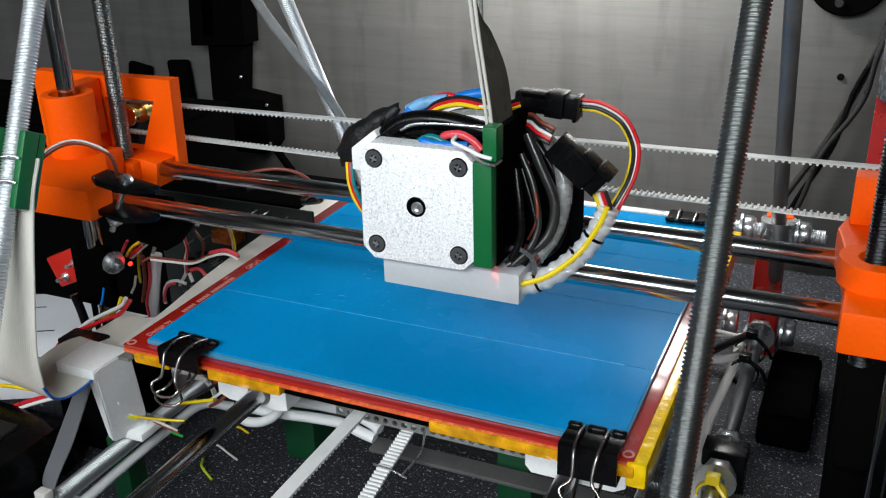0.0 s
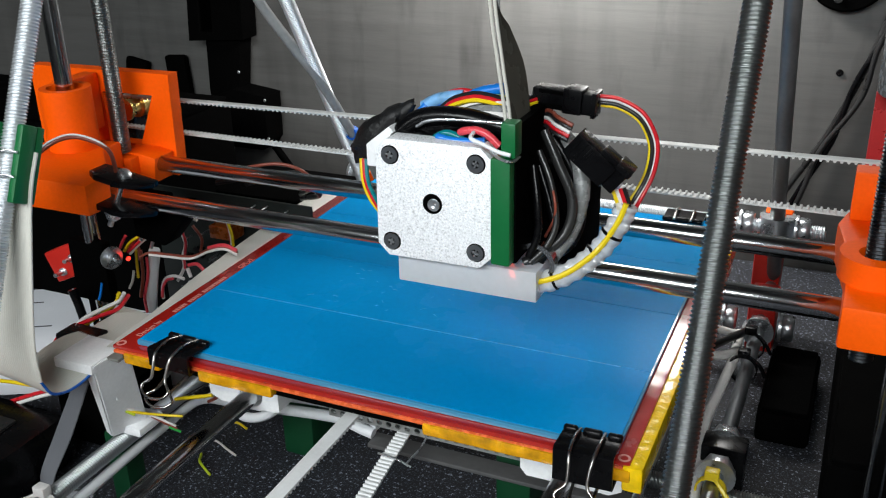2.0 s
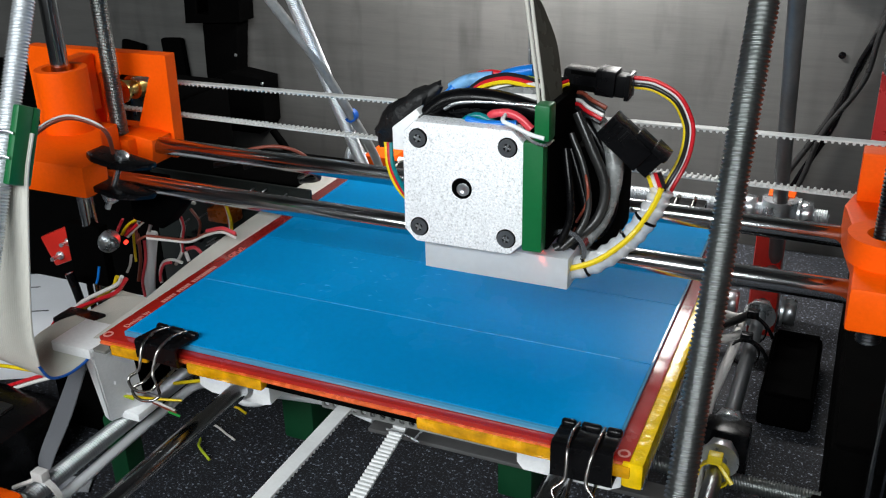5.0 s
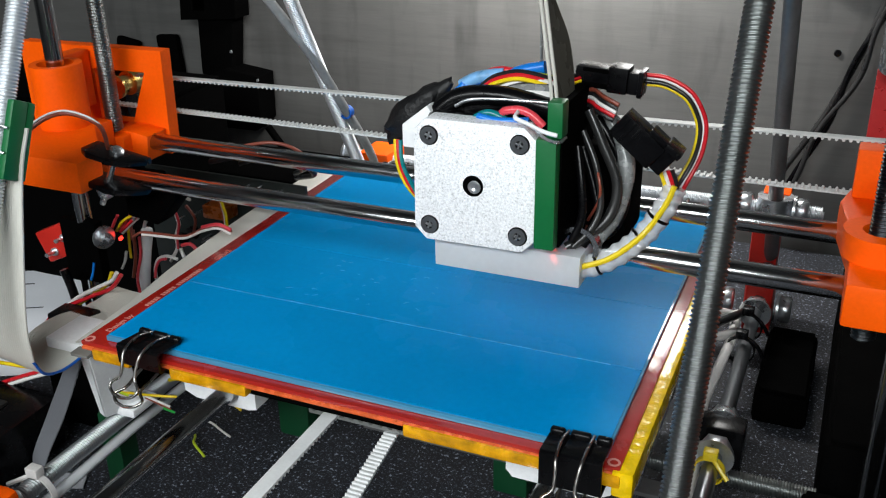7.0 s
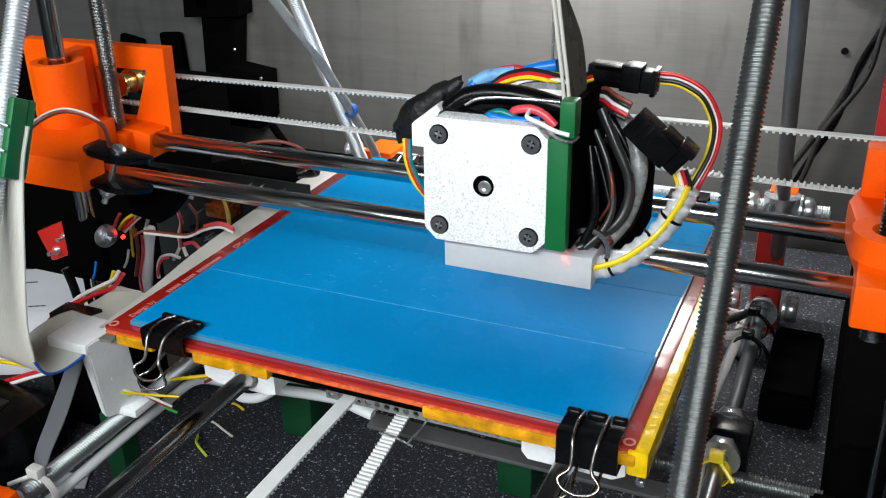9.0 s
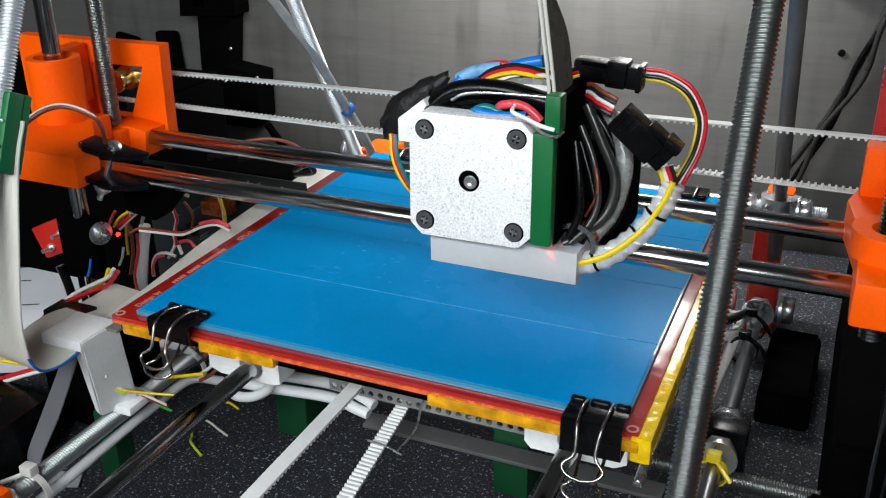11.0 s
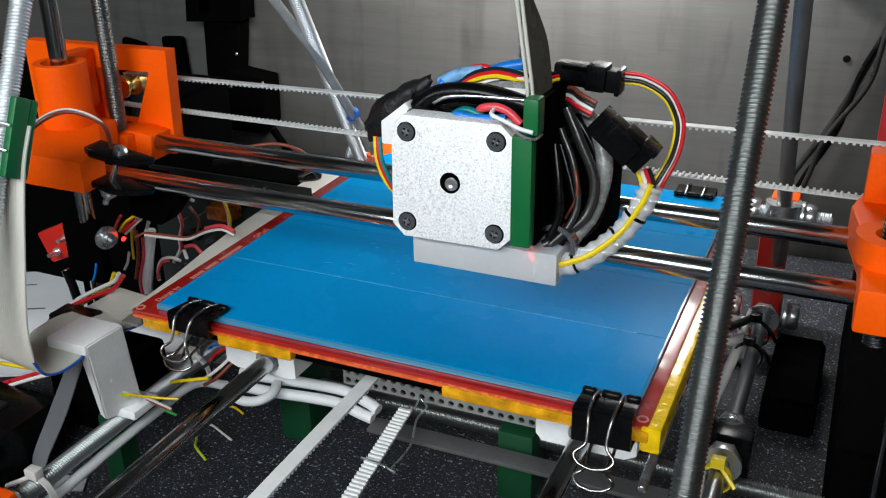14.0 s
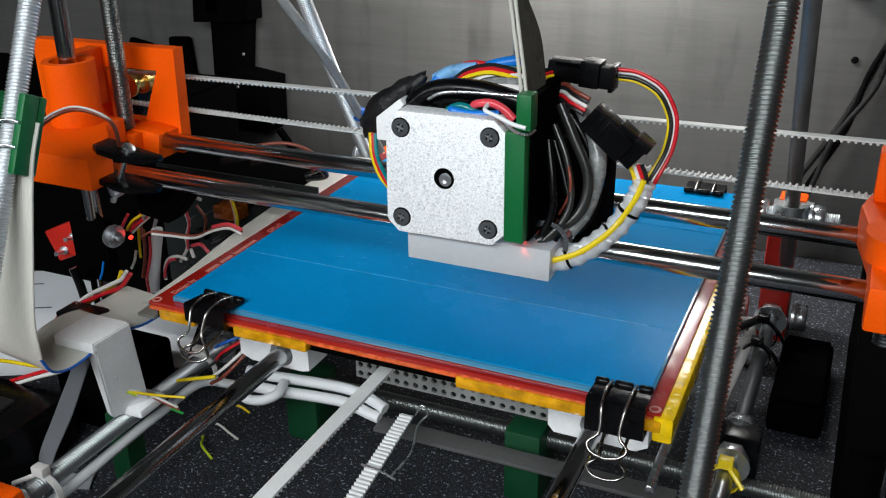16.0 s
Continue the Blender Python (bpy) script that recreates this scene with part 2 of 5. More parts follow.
# ---- builders ----
def done(name, bm, material, parent=None, label="", sharp=46):
    me = bpy.data.meshes.new(name)
    bmesh.ops.recalc_face_normals(bm, faces=bm.faces[:])
    bm.to_mesh(me)
    bm.free()
    me.materials.append(material)
    me.set_sharp_from_angle(angle=radians(sharp))
    ob = new(name, me)
    ob.parent = parent
    return tagged(ob, label)


def part(name, bm, material, parent, label="", sharp=46):
    return done(name, bm, material, parent, label, sharp)


def thing(name, label, category, group="", kind="", at=None):
    ob = new(name)
    ob.empty_display_size = 0.02
    if at:
        ob.location = at
    return tagged(ob, label, category, group, kind)


def box(lo, hi, bevel=0.0006, bm=None, m=None):
    out = bm or bmesh.new()
    one = bmesh.new()
    bmesh.ops.create_cube(one, size=1)
    c, s = (Vector(lo) + Vector(hi)) / 2, Vector(hi) - Vector(lo)
    for v in one.verts:
        v.co = Vector((v.co.x * s.x, v.co.y * s.y, v.co.z * s.z)) + c
    if bevel:
        bmesh.ops.bevel(one, geom=one.edges[:], offset=min(bevel, min(abs(k) for k in s) * 0.45), segments=2, affect="EDGES", profile=0.6)
    if m is not None:
        one.transform(m)
    return join(out, one)


def join(out, one):
    me = bpy.data.meshes.new("tmp")
    one.to_mesh(me)
    one.free()
    out.from_mesh(me)
    bpy.data.meshes.remove(me)
    return out


def along(a, b):
    """A frame at a whose z axis points to b."""
    a, b = Vector(a), Vector(b)
    return Matrix.Translation(a) @ (b - a).to_track_quat("Z", "Y").to_matrix().to_4x4(), (b - a).length


def lathe(profile, a, b, seg=20, bm=None, helix=0.0):
    """Rings of (height, radius) from a towards b, closed at both ends."""
    bm = bm or bmesh.new()
    m, _ = along(a, b)
    rings = []
    for h, r in profile:
        rings.append([bm.verts.new(m @ Vector((r * math.cos(2 * math.pi * k / seg), r * math.sin(2 * math.pi * k / seg), h + helix * k / seg))) for k in range(seg)])
    for u, v in zip(rings, rings[1:]):
        for k in range(seg):
            bm.faces.new((u[k], u[(k + 1) % seg], v[(k + 1) % seg], v[k])).smooth = seg > 6
    bm.faces.new(rings[0][::-1])
    bm.faces.new(rings[-1])
    return bm


def rod(a, b, r, seg=24, bm=None, bevel=0.0005):
    h = (Vector(b) - Vector(a)).length
    return lathe([(0, r - bevel), (bevel, r), (h - bevel, r), (h, r - bevel)], a, b, seg, bm)


def threaded(a, b, r=0.004, pitch=0.00125, seg=20):
    """A threaded rod; each turn climbs by one pitch, with rounded crests."""
    m, h = along(a, b)
    turns, depth, fine = int(h / pitch), 0.00075, 5
    verts, faces = [], []
    for i in range(turns * seg + 1):
        ang = 2 * math.pi * i / seg
        for k in range(fine):
            rad = r - depth * (0.5 + 0.5 * math.cos(2 * math.pi * k / fine)) ** 1.4
            verts.append(m @ Vector((rad * math.cos(ang), rad * math.sin(ang), (i / seg + k / fine) * pitch)))
    for i in range(turns * seg):
        for k in range(fine - 1):
            p = i * fine + k
            faces.append((p, p + fine, p + fine + 1, p + 1))
        if i + seg + 1 <= turns * seg:
            p, q = i * fine + fine - 1, (i + seg) * fine
            faces.append((p, p + fine, q + fine, q))
    me = bpy.data.meshes.new("thread")
    me.from_pydata(verts, [], faces)
    bm = bmesh.new()
    bm.from_mesh(me)
    bpy.data.meshes.remove(me)
    for f in bm.faces:
        f.smooth = True
    return bm


def nut(at, axis, af=0.013, h=0.0065, hole=0.0, bm=None, washer=0.0):
    """A hexagon nut with chamfered corners, from at along axis; washer: its radius."""
    r = af / math.sqrt(3)
    a = Vector(at)
    b = a + Vector(axis).normalized() * h
    out = lathe([(0, r * 0.9), (h * 0.12, r), (h * 0.88, r), (h, r * 0.9)], a, b, 6, bm)
    if washer:
        w = Vector(axis).normalized() * 0.0015
        lathe([(0, washer), (0.0015, washer)], a - w, a, 24, out)
    return out


def smooth_line(points, n=8):
    p = [Vector(q) for q in points]
    p = [2 * p[0] - p[1], *p, 2 * p[-1] - p[-2]]
    out = []
    for i in range(1, len(p) - 2):
        for k in range(n):
            t = k / n
            out.append(0.5 * (2 * p[i] + (p[i + 1] - p[i - 1]) * t + (2 * p[i - 1] - 5 * p[i] + 4 * p[i + 1] - p[i + 2]) * t * t
                              + (3 * p[i] - p[i - 1] - 3 * p[i + 1] + p[i + 2]) * t ** 3))
    return out + [p[-2]]


def tube(points, r, seg=8, n=8, bm=None, closed_ends=True):
    """A round wire along a smooth line."""
    bm = bm or bmesh.new()
    line = smooth_line(points, n) if n > 1 else [Vector(q) for q in points]
    side, rings = None, []
    for i, q in enumerate(line):
        d = (line[min(i + 1, len(line) - 1)] - line[max(i - 1, 0)]).normalized()
        if side is None:
            side = d.orthogonal().normalized()
        side = (side - d * side.dot(d)).normalized()
        up = d.cross(side)
        rr = r(i / (len(line) - 1)) if callable(r) else r
        rings.append([bm.verts.new(q + rr * (side * math.cos(2 * math.pi * k / seg) + up * math.sin(2 * math.pi * k / seg))) for k in range(seg)])
    for u, v in zip(rings, rings[1:]):
        for k in range(seg):
            bm.faces.new((u[k], u[(k + 1) % seg], v[(k + 1) % seg], v[k])).smooth = True
    if closed_ends:
        bm.faces.new(rings[0][::-1])
        bm.faces.new(rings[-1])
    return bm


def ribbon(near, far, wires, n=10, bulge=0.00045):
    """A flat cable of so many wires between two smooth edge lines: a row of joined round ridges on both faces."""
    a, b = smooth_line(near, n), smooth_line(far, n)
    bm = bmesh.new()
    cols = wires * 2 + 1
    top, low = [], []
    for i in range(len(a)):
        j, k = max(i - 1, 0), min(i + 1, len(a) - 1)
        across = (b[i] - a[i])
        normal = across.cross((a[k] + b[k]) - (a[j] + b[j])).normalized()
        rt, rl = [], []
        for c in range(cols):
            q = a[i] + across * (c / (cols - 1))
            h = bulge if c % 2 else bulge * 0.35
            rt.append(bm.verts.new(q + normal * h))
            rl.append(bm.verts.new(q - normal * h))
        top.append(rt)
        low.append(rl)
    for i in range(len(a) - 1):
        for c in range(cols - 1):
            bm.faces.new((top[i][c], top[i][c + 1], top[i + 1][c + 1], top[i + 1][c]))
            bm.faces.new((low[i][c], low[i + 1][c], low[i + 1][c + 1], low[i][c + 1]))
        bm.faces.new((top[i][0], top[i + 1][0], low[i + 1][0], low[i][0]))
        bm.faces.new((top[i][-1], low[i][-1], low[i + 1][-1], top[i + 1][-1]))
    return bm


def prism(outline, axis, lo, hi, bevel=0.0005, bm=None):
    """An outline of two coordinates pushed along the third axis from lo to hi."""
    one = bmesh.new()
    k = "xyz".index(axis)

    def at(u, v, w):
        c = [u, v]
        c.insert(k, w)
        return one.verts.new(c)
    a = [at(u, v, lo) for u, v in outline]
    b = [at(u, v, hi) for u, v in outline]
    one.faces.new(a[::-1])
    one.faces.new(b)
    for i in range(len(a)):
        j = (i + 1) % len(a)
        one.faces.new((a[i], a[j], b[j], b[i]))
    bmesh.ops.recalc_face_normals(one, faces=one.faces[:])
    if bevel:
        bmesh.ops.bevel(one, geom=one.edges[:], offset=bevel, segments=2, affect="EDGES", profile=0.6)
    return join(bm or bmesh.new(), one)


def ring_prism(outer, inner, axis, lo, hi, bm=None):
    """A frame: an outline with a hole of as many corners."""
    one = bmesh.new()
    k = "xyz".index(axis)

    def at(q, w):
        c = list(q)
        c.insert(k, w)
        return one.verts.new(c)
    n = len(outer)
    ol, oh, il, ih = ([at(q, w) for q in s] for s, w in ((outer, lo), (outer, hi), (inner, lo), (inner, hi)))
    for i in range(n):
        j = (i + 1) % n
        for f in ((ol[i], ol[j], oh[j], oh[i]), (il[i], ih[i], ih[j], il[j]), (ol[i], il[i], il[j], ol[j]), (oh[i], oh[j], ih[j], ih[i])):
            one.faces.new(f).smooth = n > 8
    bmesh.ops.recalc_face_normals(one, faces=one.faces[:])
    return join(bm or bmesh.new(), one)


def circle(cx, cy, r, n=28, start=0.0):
    return [(cx + r * math.cos(start + 2 * math.pi * k / n), cy + r * math.sin(start + 2 * math.pi * k / n)) for k in range(n)]


# ---- the setting ----
TABLE = -0.103
WALL = 0.41
tagged(done("worktop", box((-1.5, -0.75, TABLE - 0.035), (1.5, WALL - 0.002, TABLE), 0.003), WORKTOP), "dark speckled laminate worktop under the machine", "worktop", kind="structure")
tagged(done("wall_back", box((-1.7, WALL, -0.9), (1.7, WALL + 0.1, 1.6), 0), BACK_PANEL), "pale grey brushed panel wall behind the worktop", "wall", kind="structure")
tagged(done("wall_left", box((-1.8, -2.3, -0.9), (-1.7, WALL + 0.1, 1.6), 0), WALL_PAINT), "plain grey painted room wall", "wall", kind="structure")
tagged(done("wall_right", box((1.7, -2.3, -0.9), (1.8, WALL + 0.1, 1.6), 0), WALL_PAINT), "plain grey painted room wall", "wall", kind="structure")
tagged(done("wall_front", box((-1.7, -2.3, -0.9), (1.7, -2.2, 1.6), 0), WALL_PAINT), "plain grey painted room wall", "wall", kind="structure")
tagged(done("floor", box((-1.8, -2.3, -1.0), (1.8, WALL + 0.1, -0.9), 0), FLOOR_WOOD), "plain grey boarded room floor", "floor", kind="structure")
tagged(done("ceiling", box((-1.8, -2.3, 1.6), (1.8, WALL + 0.1, 1.7), 0), CEIL_PAINT), "plain grey ceiling", "ceiling", kind="structure")


# ---- the frame of the printer ----
def build_frame():
    f = thing("printer_frame", "open frame of zinc-plated threaded rods, nuts and printed clamps", "printer frame")
    part("threaded_rod", threaded((0.1264, -0.0945, -0.08), (0.1315, 0.0485, 0.24), seg=28), THREAD, f, "dark oiled steel threaded rod leaning back", sharp=180)
    part("threaded_rod", threaded((-0.125, -0.094, -0.08), (-0.125, 0.0517, 0.24), seg=24), THREAD_ZINC, f, "bright zinc threaded rod leaning back", sharp=180)
    part("threaded_rod", threaded((-0.125, 0.2775, -0.075), (-0.125, 0.0985, 0.24), seg=14), THREAD_ZINC, f, "zinc threaded rod leaning forward", sharp=180)
    part("rear_rod", rod((0.125, 0.2985, -0.075), (0.125, 0.121, 0.24), 0.004), DULL_ROD, f, "dull grey steel rod leaning forward")
    part("threaded_rod", threaded((-0.125, -0.13, -0.060), (-0.125, 0.092, -0.060), seg=22), THREAD_MID, f, "bright zinc threaded rod above the worktop", sharp=180)
    part("lower_rod", rod((-0.125, 0.092, -0.060), (-0.125, 0.30, -0.060), 0.0038), ZINC, f)
    part("lower_rod", rod((0.1245, -0.13, -0.065), (0.1245, 0.30, -0.065), 0.0036), DARK_STEEL, f, "dull steel rod along the side")
    part("cross_rod", threaded((-0.10, 0.089, -0.0745), (0.205, 0.089, -0.0745), seg=16), THREAD, f, "threaded cross rod under the bed", sharp=180)
    part("cross_rod", threaded((-0.15, 0.268, -0.020), (0.150, 0.268, -0.020), seg=12), THREAD_ZINC, f, sharp=180)
    part("guide_rod", rod((-0.067, -0.13, -0.035), (-0.067, 0.30, -0.035), 0.004), CHROME, f, "polished steel guide rod under the bed")
    part("guide_rod", rod((0.0765, -0.13, -0.035), (0.0765, 0.30, -0.035), 0.004), CHROME, f, "polished steel guide rod under the bed")
    part("steel_strip", rod((0.1045, 0.02, -0.035), (0.1045, 0.24, -0.035), 0.0019, 12), ZINC, f, "thin bright steel wire beside the bed")
    part("flat_bar", box((-0.026, 0.056, -0.0690), (0.108, 0.066, -0.0670), 0.0004), DULL_ROD, f, "flat zinc bar under the bed")
    # nuts
    for at, ax, lab in (((-0.125, 0.080, -0.060), (0, 1, 0), ""), ((0.1245, 0.089, -0.065), (0, 1, 0), ""), ((0.1245, 0.226, -0.065), (0, 1, 0), ""),
                        ((0.1245, 0.113, -0.065), (0, 1, 0), ""), ((0.106, 0.268, -0.020), (1, 0, 0), ""), ((0.136, 0.268, -0.020), (1, 0, 0), ""),
                        ((0.1355, 0.249, -0.072), (1, 0, 0), ""), ((0.104, 0.249, -0.072), (1, 0, 0), ""), ((0.190, 0.089, -0.0745), (1, 0, 0), ""), ((-0.146, 0.268, -0.020), (1, 0, 0), "")):
        part("nut", nut(at, ax, washer=0.0085), ZINC, f, lab)
    # printed corner clamps
    part("corner_clamp", box((0.1175, 0.270, -0.030), (0.1325, 0.284, -0.0115), 0.002), ORANGE, f)
    part("clamp_collar", ring_prism(circle(0.125, 0.268, 0.0098, 24), circle(0.125, 0.268, 0.0044, 24), "z", -0.0245, -0.0125), ZINC, f, "bright round collar")
    part("corner_clamp", box((-0.133, 0.258, -0.040), (-0.112, 0.284, -0.014), 0.002), ORANGE, f)
    # orange print, its shade put into a red colour
    part("corner_clamp", box((0.117, 0.240, -0.085), (0.132, 0.262, -0.052), 0.002), RED_PLASTIC, f, "orange printed clamp coloured red as in shade")
    part("rod_clamp", box((0.116, 0.099, -0.081), (0.135, 0.112, -0.058), 0.0015), BLACK, f, "black printed rod clamp")
    part("corner_clamp", box((-0.140, -0.130, TABLE), (-0.112, -0.0575, -0.045), 0.003), ORANGE, f)
    part("nut", nut((-0.125, -0.0570, -0.060), (0, 1, 0), washer=0.0085), ZINC, f)
    part("corner_clamp", box((0.115, -0.155, TABLE), (0.145, -0.095, -0.055), 0.003), ORANGE, f)
    # orange upright too, reddened to hold its shade
    part("tall_clamp", box((0.113, 0.286, -0.103), (0.129, 0.305, -0.03), 0.002), RED_PLASTIC, f, "orange printed upright coloured red as in shade")
    # green feet, the shade they stand in put into their colour
    part("foot", box((0.029, 0.076, TABLE), (0.046, 0.100, -0.066), 0.002), FOOT_GREEN, f, "green printed foot in a shaded colour")
    part("foot", box((-0.088, 0.078, TABLE), (-0.070, 0.100, -0.068), 0.002), FOOT_GREEN, f, "green printed foot in a shaded colour")
    part("foot", box((-0.141, 0.012, TABLE), (-0.130, 0.024, -0.062), 0.002), FOOT_GREEN, f, "green printed foot in a shaded colour")
    return f


build_frame()


# ---- the cross gantry ----
def build_gantry():
    g = thing("cross_gantry", "orange printed end blocks joined by two polished rods", "printer gantry")
    part("front_rod", rod((-0.150, 0.0438, 0.043), (0.190, 0.0438, 0.043), 0.004, 32), CHROME, g, "polished steel rod")
    part("rear_rod", rod((-0.170, 0.0896, 0.043), (0.190, 0.0896, 0.043), 0.004, 32), CHROME, g, "polished steel rod")
    # end block by the drive
    left = part("end_block", prism([(-0.170, 0.022), (-0.1345, 0.022), (-0.1345, 0.036), (-0.150, 0.052), (-0.1640, 0.066), (-0.1640, 0.078), (-0.200, 0.078), (-0.200, 0.060)], "z", 0.0420, 0.0560, 0.0012), ORANGE, g, "glossy orange printed end block")
    part("rear_floor", box((-0.200, 0.0785, 0.0385), (-0.1600, 0.0975, 0.0475), 0.001), ORANGE, left)
    part("bearing_sleeve", ring_prism(circle(-0.1790, 0.064, 0.0116, 36), circle(-0.1790, 0.064, 0.0082, 36), "z", 0.0560, 0.0848), ORANGE, left)
    part("sleeve_web", box((-0.1985, 0.074, 0.0555), (-0.1905, 0.0975, 0.0835), 0.001), ORANGE, left)
    part("motor_plate", ring_prism([(-0.236, 0.0340), (-0.1490, 0.0340), (-0.1475, 0.0850), (-0.236, 0.0838)], [(-0.1900, 0.0480), (-0.1700, 0.0480), (-0.1590, 0.0738), (-0.1900, 0.0735)], "y", 0.0985, 0.1055), ORANGE, left)
    part("rod_socket", prism([(-0.172, 0.034), (-0.152, 0.034), (-0.1500, 0.0470), (-0.160, 0.0485), (-0.172, 0.0485)], "y", 0.084, 0.0984, 0.001), ORANGE, left)
    part("lift_rod", rod((-0.1790, 0.064, TABLE + 0.02), (-0.1790, 0.064, 0.26), 0.004), CHROME, g, "polished upright steel rod")
    part("lift_screw", threaded((-0.1698, 0.085, 0.0475), (-0.1698, 0.085, 0.26), seg=18), THREAD, g, "dark threaded lifting screw", sharp=180)
    # drive behind the plate
    part("drive_pulley", lathe([(0, 0.0060), (0.0015, 0.0060), (0.0015, 0.0045), (0.009, 0.0045), (0.009, 0.0062), (0.014, 0.0062)], (-0.186, 0.107, 0.0620), (-0.186, 0.121, 0.0620), 24), BRASS, g, "small brass belt pulley")
    drive = part("drive_motor", box((-0.236, 0.124, 0.037), (-0.196, 0.160, 0.067), 0.003), BLACK, g, "black stepping motor behind the plate")
    # black cut plates that pinch the front rod
    lean = pose(-0.1265, 0.0330, 0.0505, 0, 27, 0)
    for z in (-0.0068, 0.0068):
        plate = prism([(-0.0125, -0.004), (-0.008, -0.0065), (0.006, -0.0065), (0.012, -0.002), (0.016, 0.003), (0.016, 0.0062), (-0.0125, 0.0062)], "z", z - 0.0014, z + 0.0014, 0.0008)
        plate.transform(pose(-0.1265, 0.0330, 0.0505, 0, 9, 0))
        part("clamp_plate", plate, BLACK, g, "black cut plastic clamp plate")
    part("switch_body", prism([(-0.136, 0.0225), (-0.120, 0.0200), (-0.108, 0.0335), (-0.108, 0.0385), (-0.136, 0.0385)], "y", 0.0480, 0.0600, 0.001), MATT_BLACK, g, "black end switch under the rod")
    part("clamp_bolt", lathe([(0, 0.0013), (0.0270, 0.0013), (0.0270, 0.0029), (0.0290, 0.0030), (0.0300, 0.002)], lean @ Vector((0, 0, -0.0185)), lean @ Vector((0, 0, 0.01)), 16), ZINC, g, "small zinc bolt")
    part("clamp_nut", nut(lean @ Vector((0, 0, -0.0115)), lean.to_3x3() @ Vector((0, 0, -1)), 0.0055, 0.0026, washer=0.0042), ZINC, g)
    # far end block
    right = part("end_block", prism([(0.162, 0.020), (0.215, 0.020), (0.215, 0.104), (0.160, 0.104), (0.157, 0.090), (0.162, 0.060)], "z", 0.0410, 0.0555, 0.0015), ORANGE, g, "glossy orange printed end block")
    part("screw_sleeve", ring_prism(circle(0.1705, 0.045, 0.0115, 32), circle(0.1705, 0.045, 0.0058, 32), "z", 0.0555, 0.0640), ORANGE, right)
    part("bearing_sleeve", ring_prism(circle(0.184, 0.072, 0.0150, 32), circle(0.184, 0.072, 0.0085, 32), "z", 0.0555, 0.0700), ORANGE, right)
    part("idler_wall", box((0.1605, 0.094, 0.0555), (0.215, 0.104, 0.0740), 0.001), ORANGE, right)
    part("lift_screw", threaded((0.1705, 0.045, 0.0255), (0.1705, 0.045, 0.26), seg=22), BLACK_STEEL, g, "black oiled threaded lifting screw", sharp=180)
    part("lift_rod", rod((0.184, 0.072, TABLE + 0.02), (0.184, 0.072, 0.26), 0.004), CHROME, g, "polished upright steel rod")
    return g


build_gantry()


def belt(name, a, b, width_axis, width, up, label, pitch=0.0025, thick=0.0005, material=None):
    """A toothed belt from a to b; up: the direction in which its teeth stand."""
    a, b = Vector(a), Vector(b)
    t = thing(name, label, "drive belt", at=a)
    d, w, u = (b - a).normalized(), Vector(width_axis), Vector(up)
    m = Matrix((d, w, u)).transposed().to_4x4()
    length = (b - a).length
    material = material or WHITE_BELT
    core = box((0, -width / 2, -thick), (length, width / 2, thick), 0.0002, m=m)
    part("strap", core, material, t)
    bm = bmesh.new()
    verts, faces = [], []
    for i in range(int(length / pitch)):
        x = (i + 0.3) * pitch
        k = len(verts)
        for yy in (-width / 2, width / 2):
            for xx, zz in ((0, thick), (0.0003, thick + 0.0008), (0.0010, thick + 0.0008), (0.0013, thick)):
                verts.append(m @ Vector((x + xx, yy, zz)))
        faces += [(k, k + 1, k + 2, k + 3), (k + 4, k + 7, k + 6, k + 5), (k, k + 4, k + 5, k + 1), (k + 1, k + 5, k + 6, k + 2), (k + 2, k + 6, k + 7, k + 3)]
    me = bpy.data.meshes.new("teeth")
    me.from_pydata(verts, [], faces)
    bm.from_mesh(me)
    bpy.data.meshes.remove(me)
    tagged(part("teeth", bm, material, t), kind="stuff")
    return t


belt_upper = belt("cross_belt", (-0.200, 0.116, 0.0672), (0.225, 0.116, 0.0722), (0, 1, 0), 0.0045, (0, 0, -1), "pale grey toothed belt, upper run of the gantry", thick=0.0003, material=BELT_GREY)
belt_lower = belt("cross_belt", (-0.200, 0.116, 0.0503), (0.225, 0.116, 0.0492), (0, 1, 0), 0.0045, (0, 0, 1), "pale grey toothed belt, lower run of the gantry", thick=0.0003, material=BELT_GREY)
bed_belt_top = belt("bed_belt", (-0.0145, -0.16, -0.030), (-0.0145, 0.10, -0.030), (1, 0, 0), 0.0062, (0, 0, -1), "flat white belt running under the bed")
bed_belt_low = belt("bed_belt", (0.0135, -0.16, -0.0585), (-0.0103, 0.075, -0.0585), (1, 0, 0), 0.0062, (0, 0, 1), "white toothed belt under the bed with a wire tie")


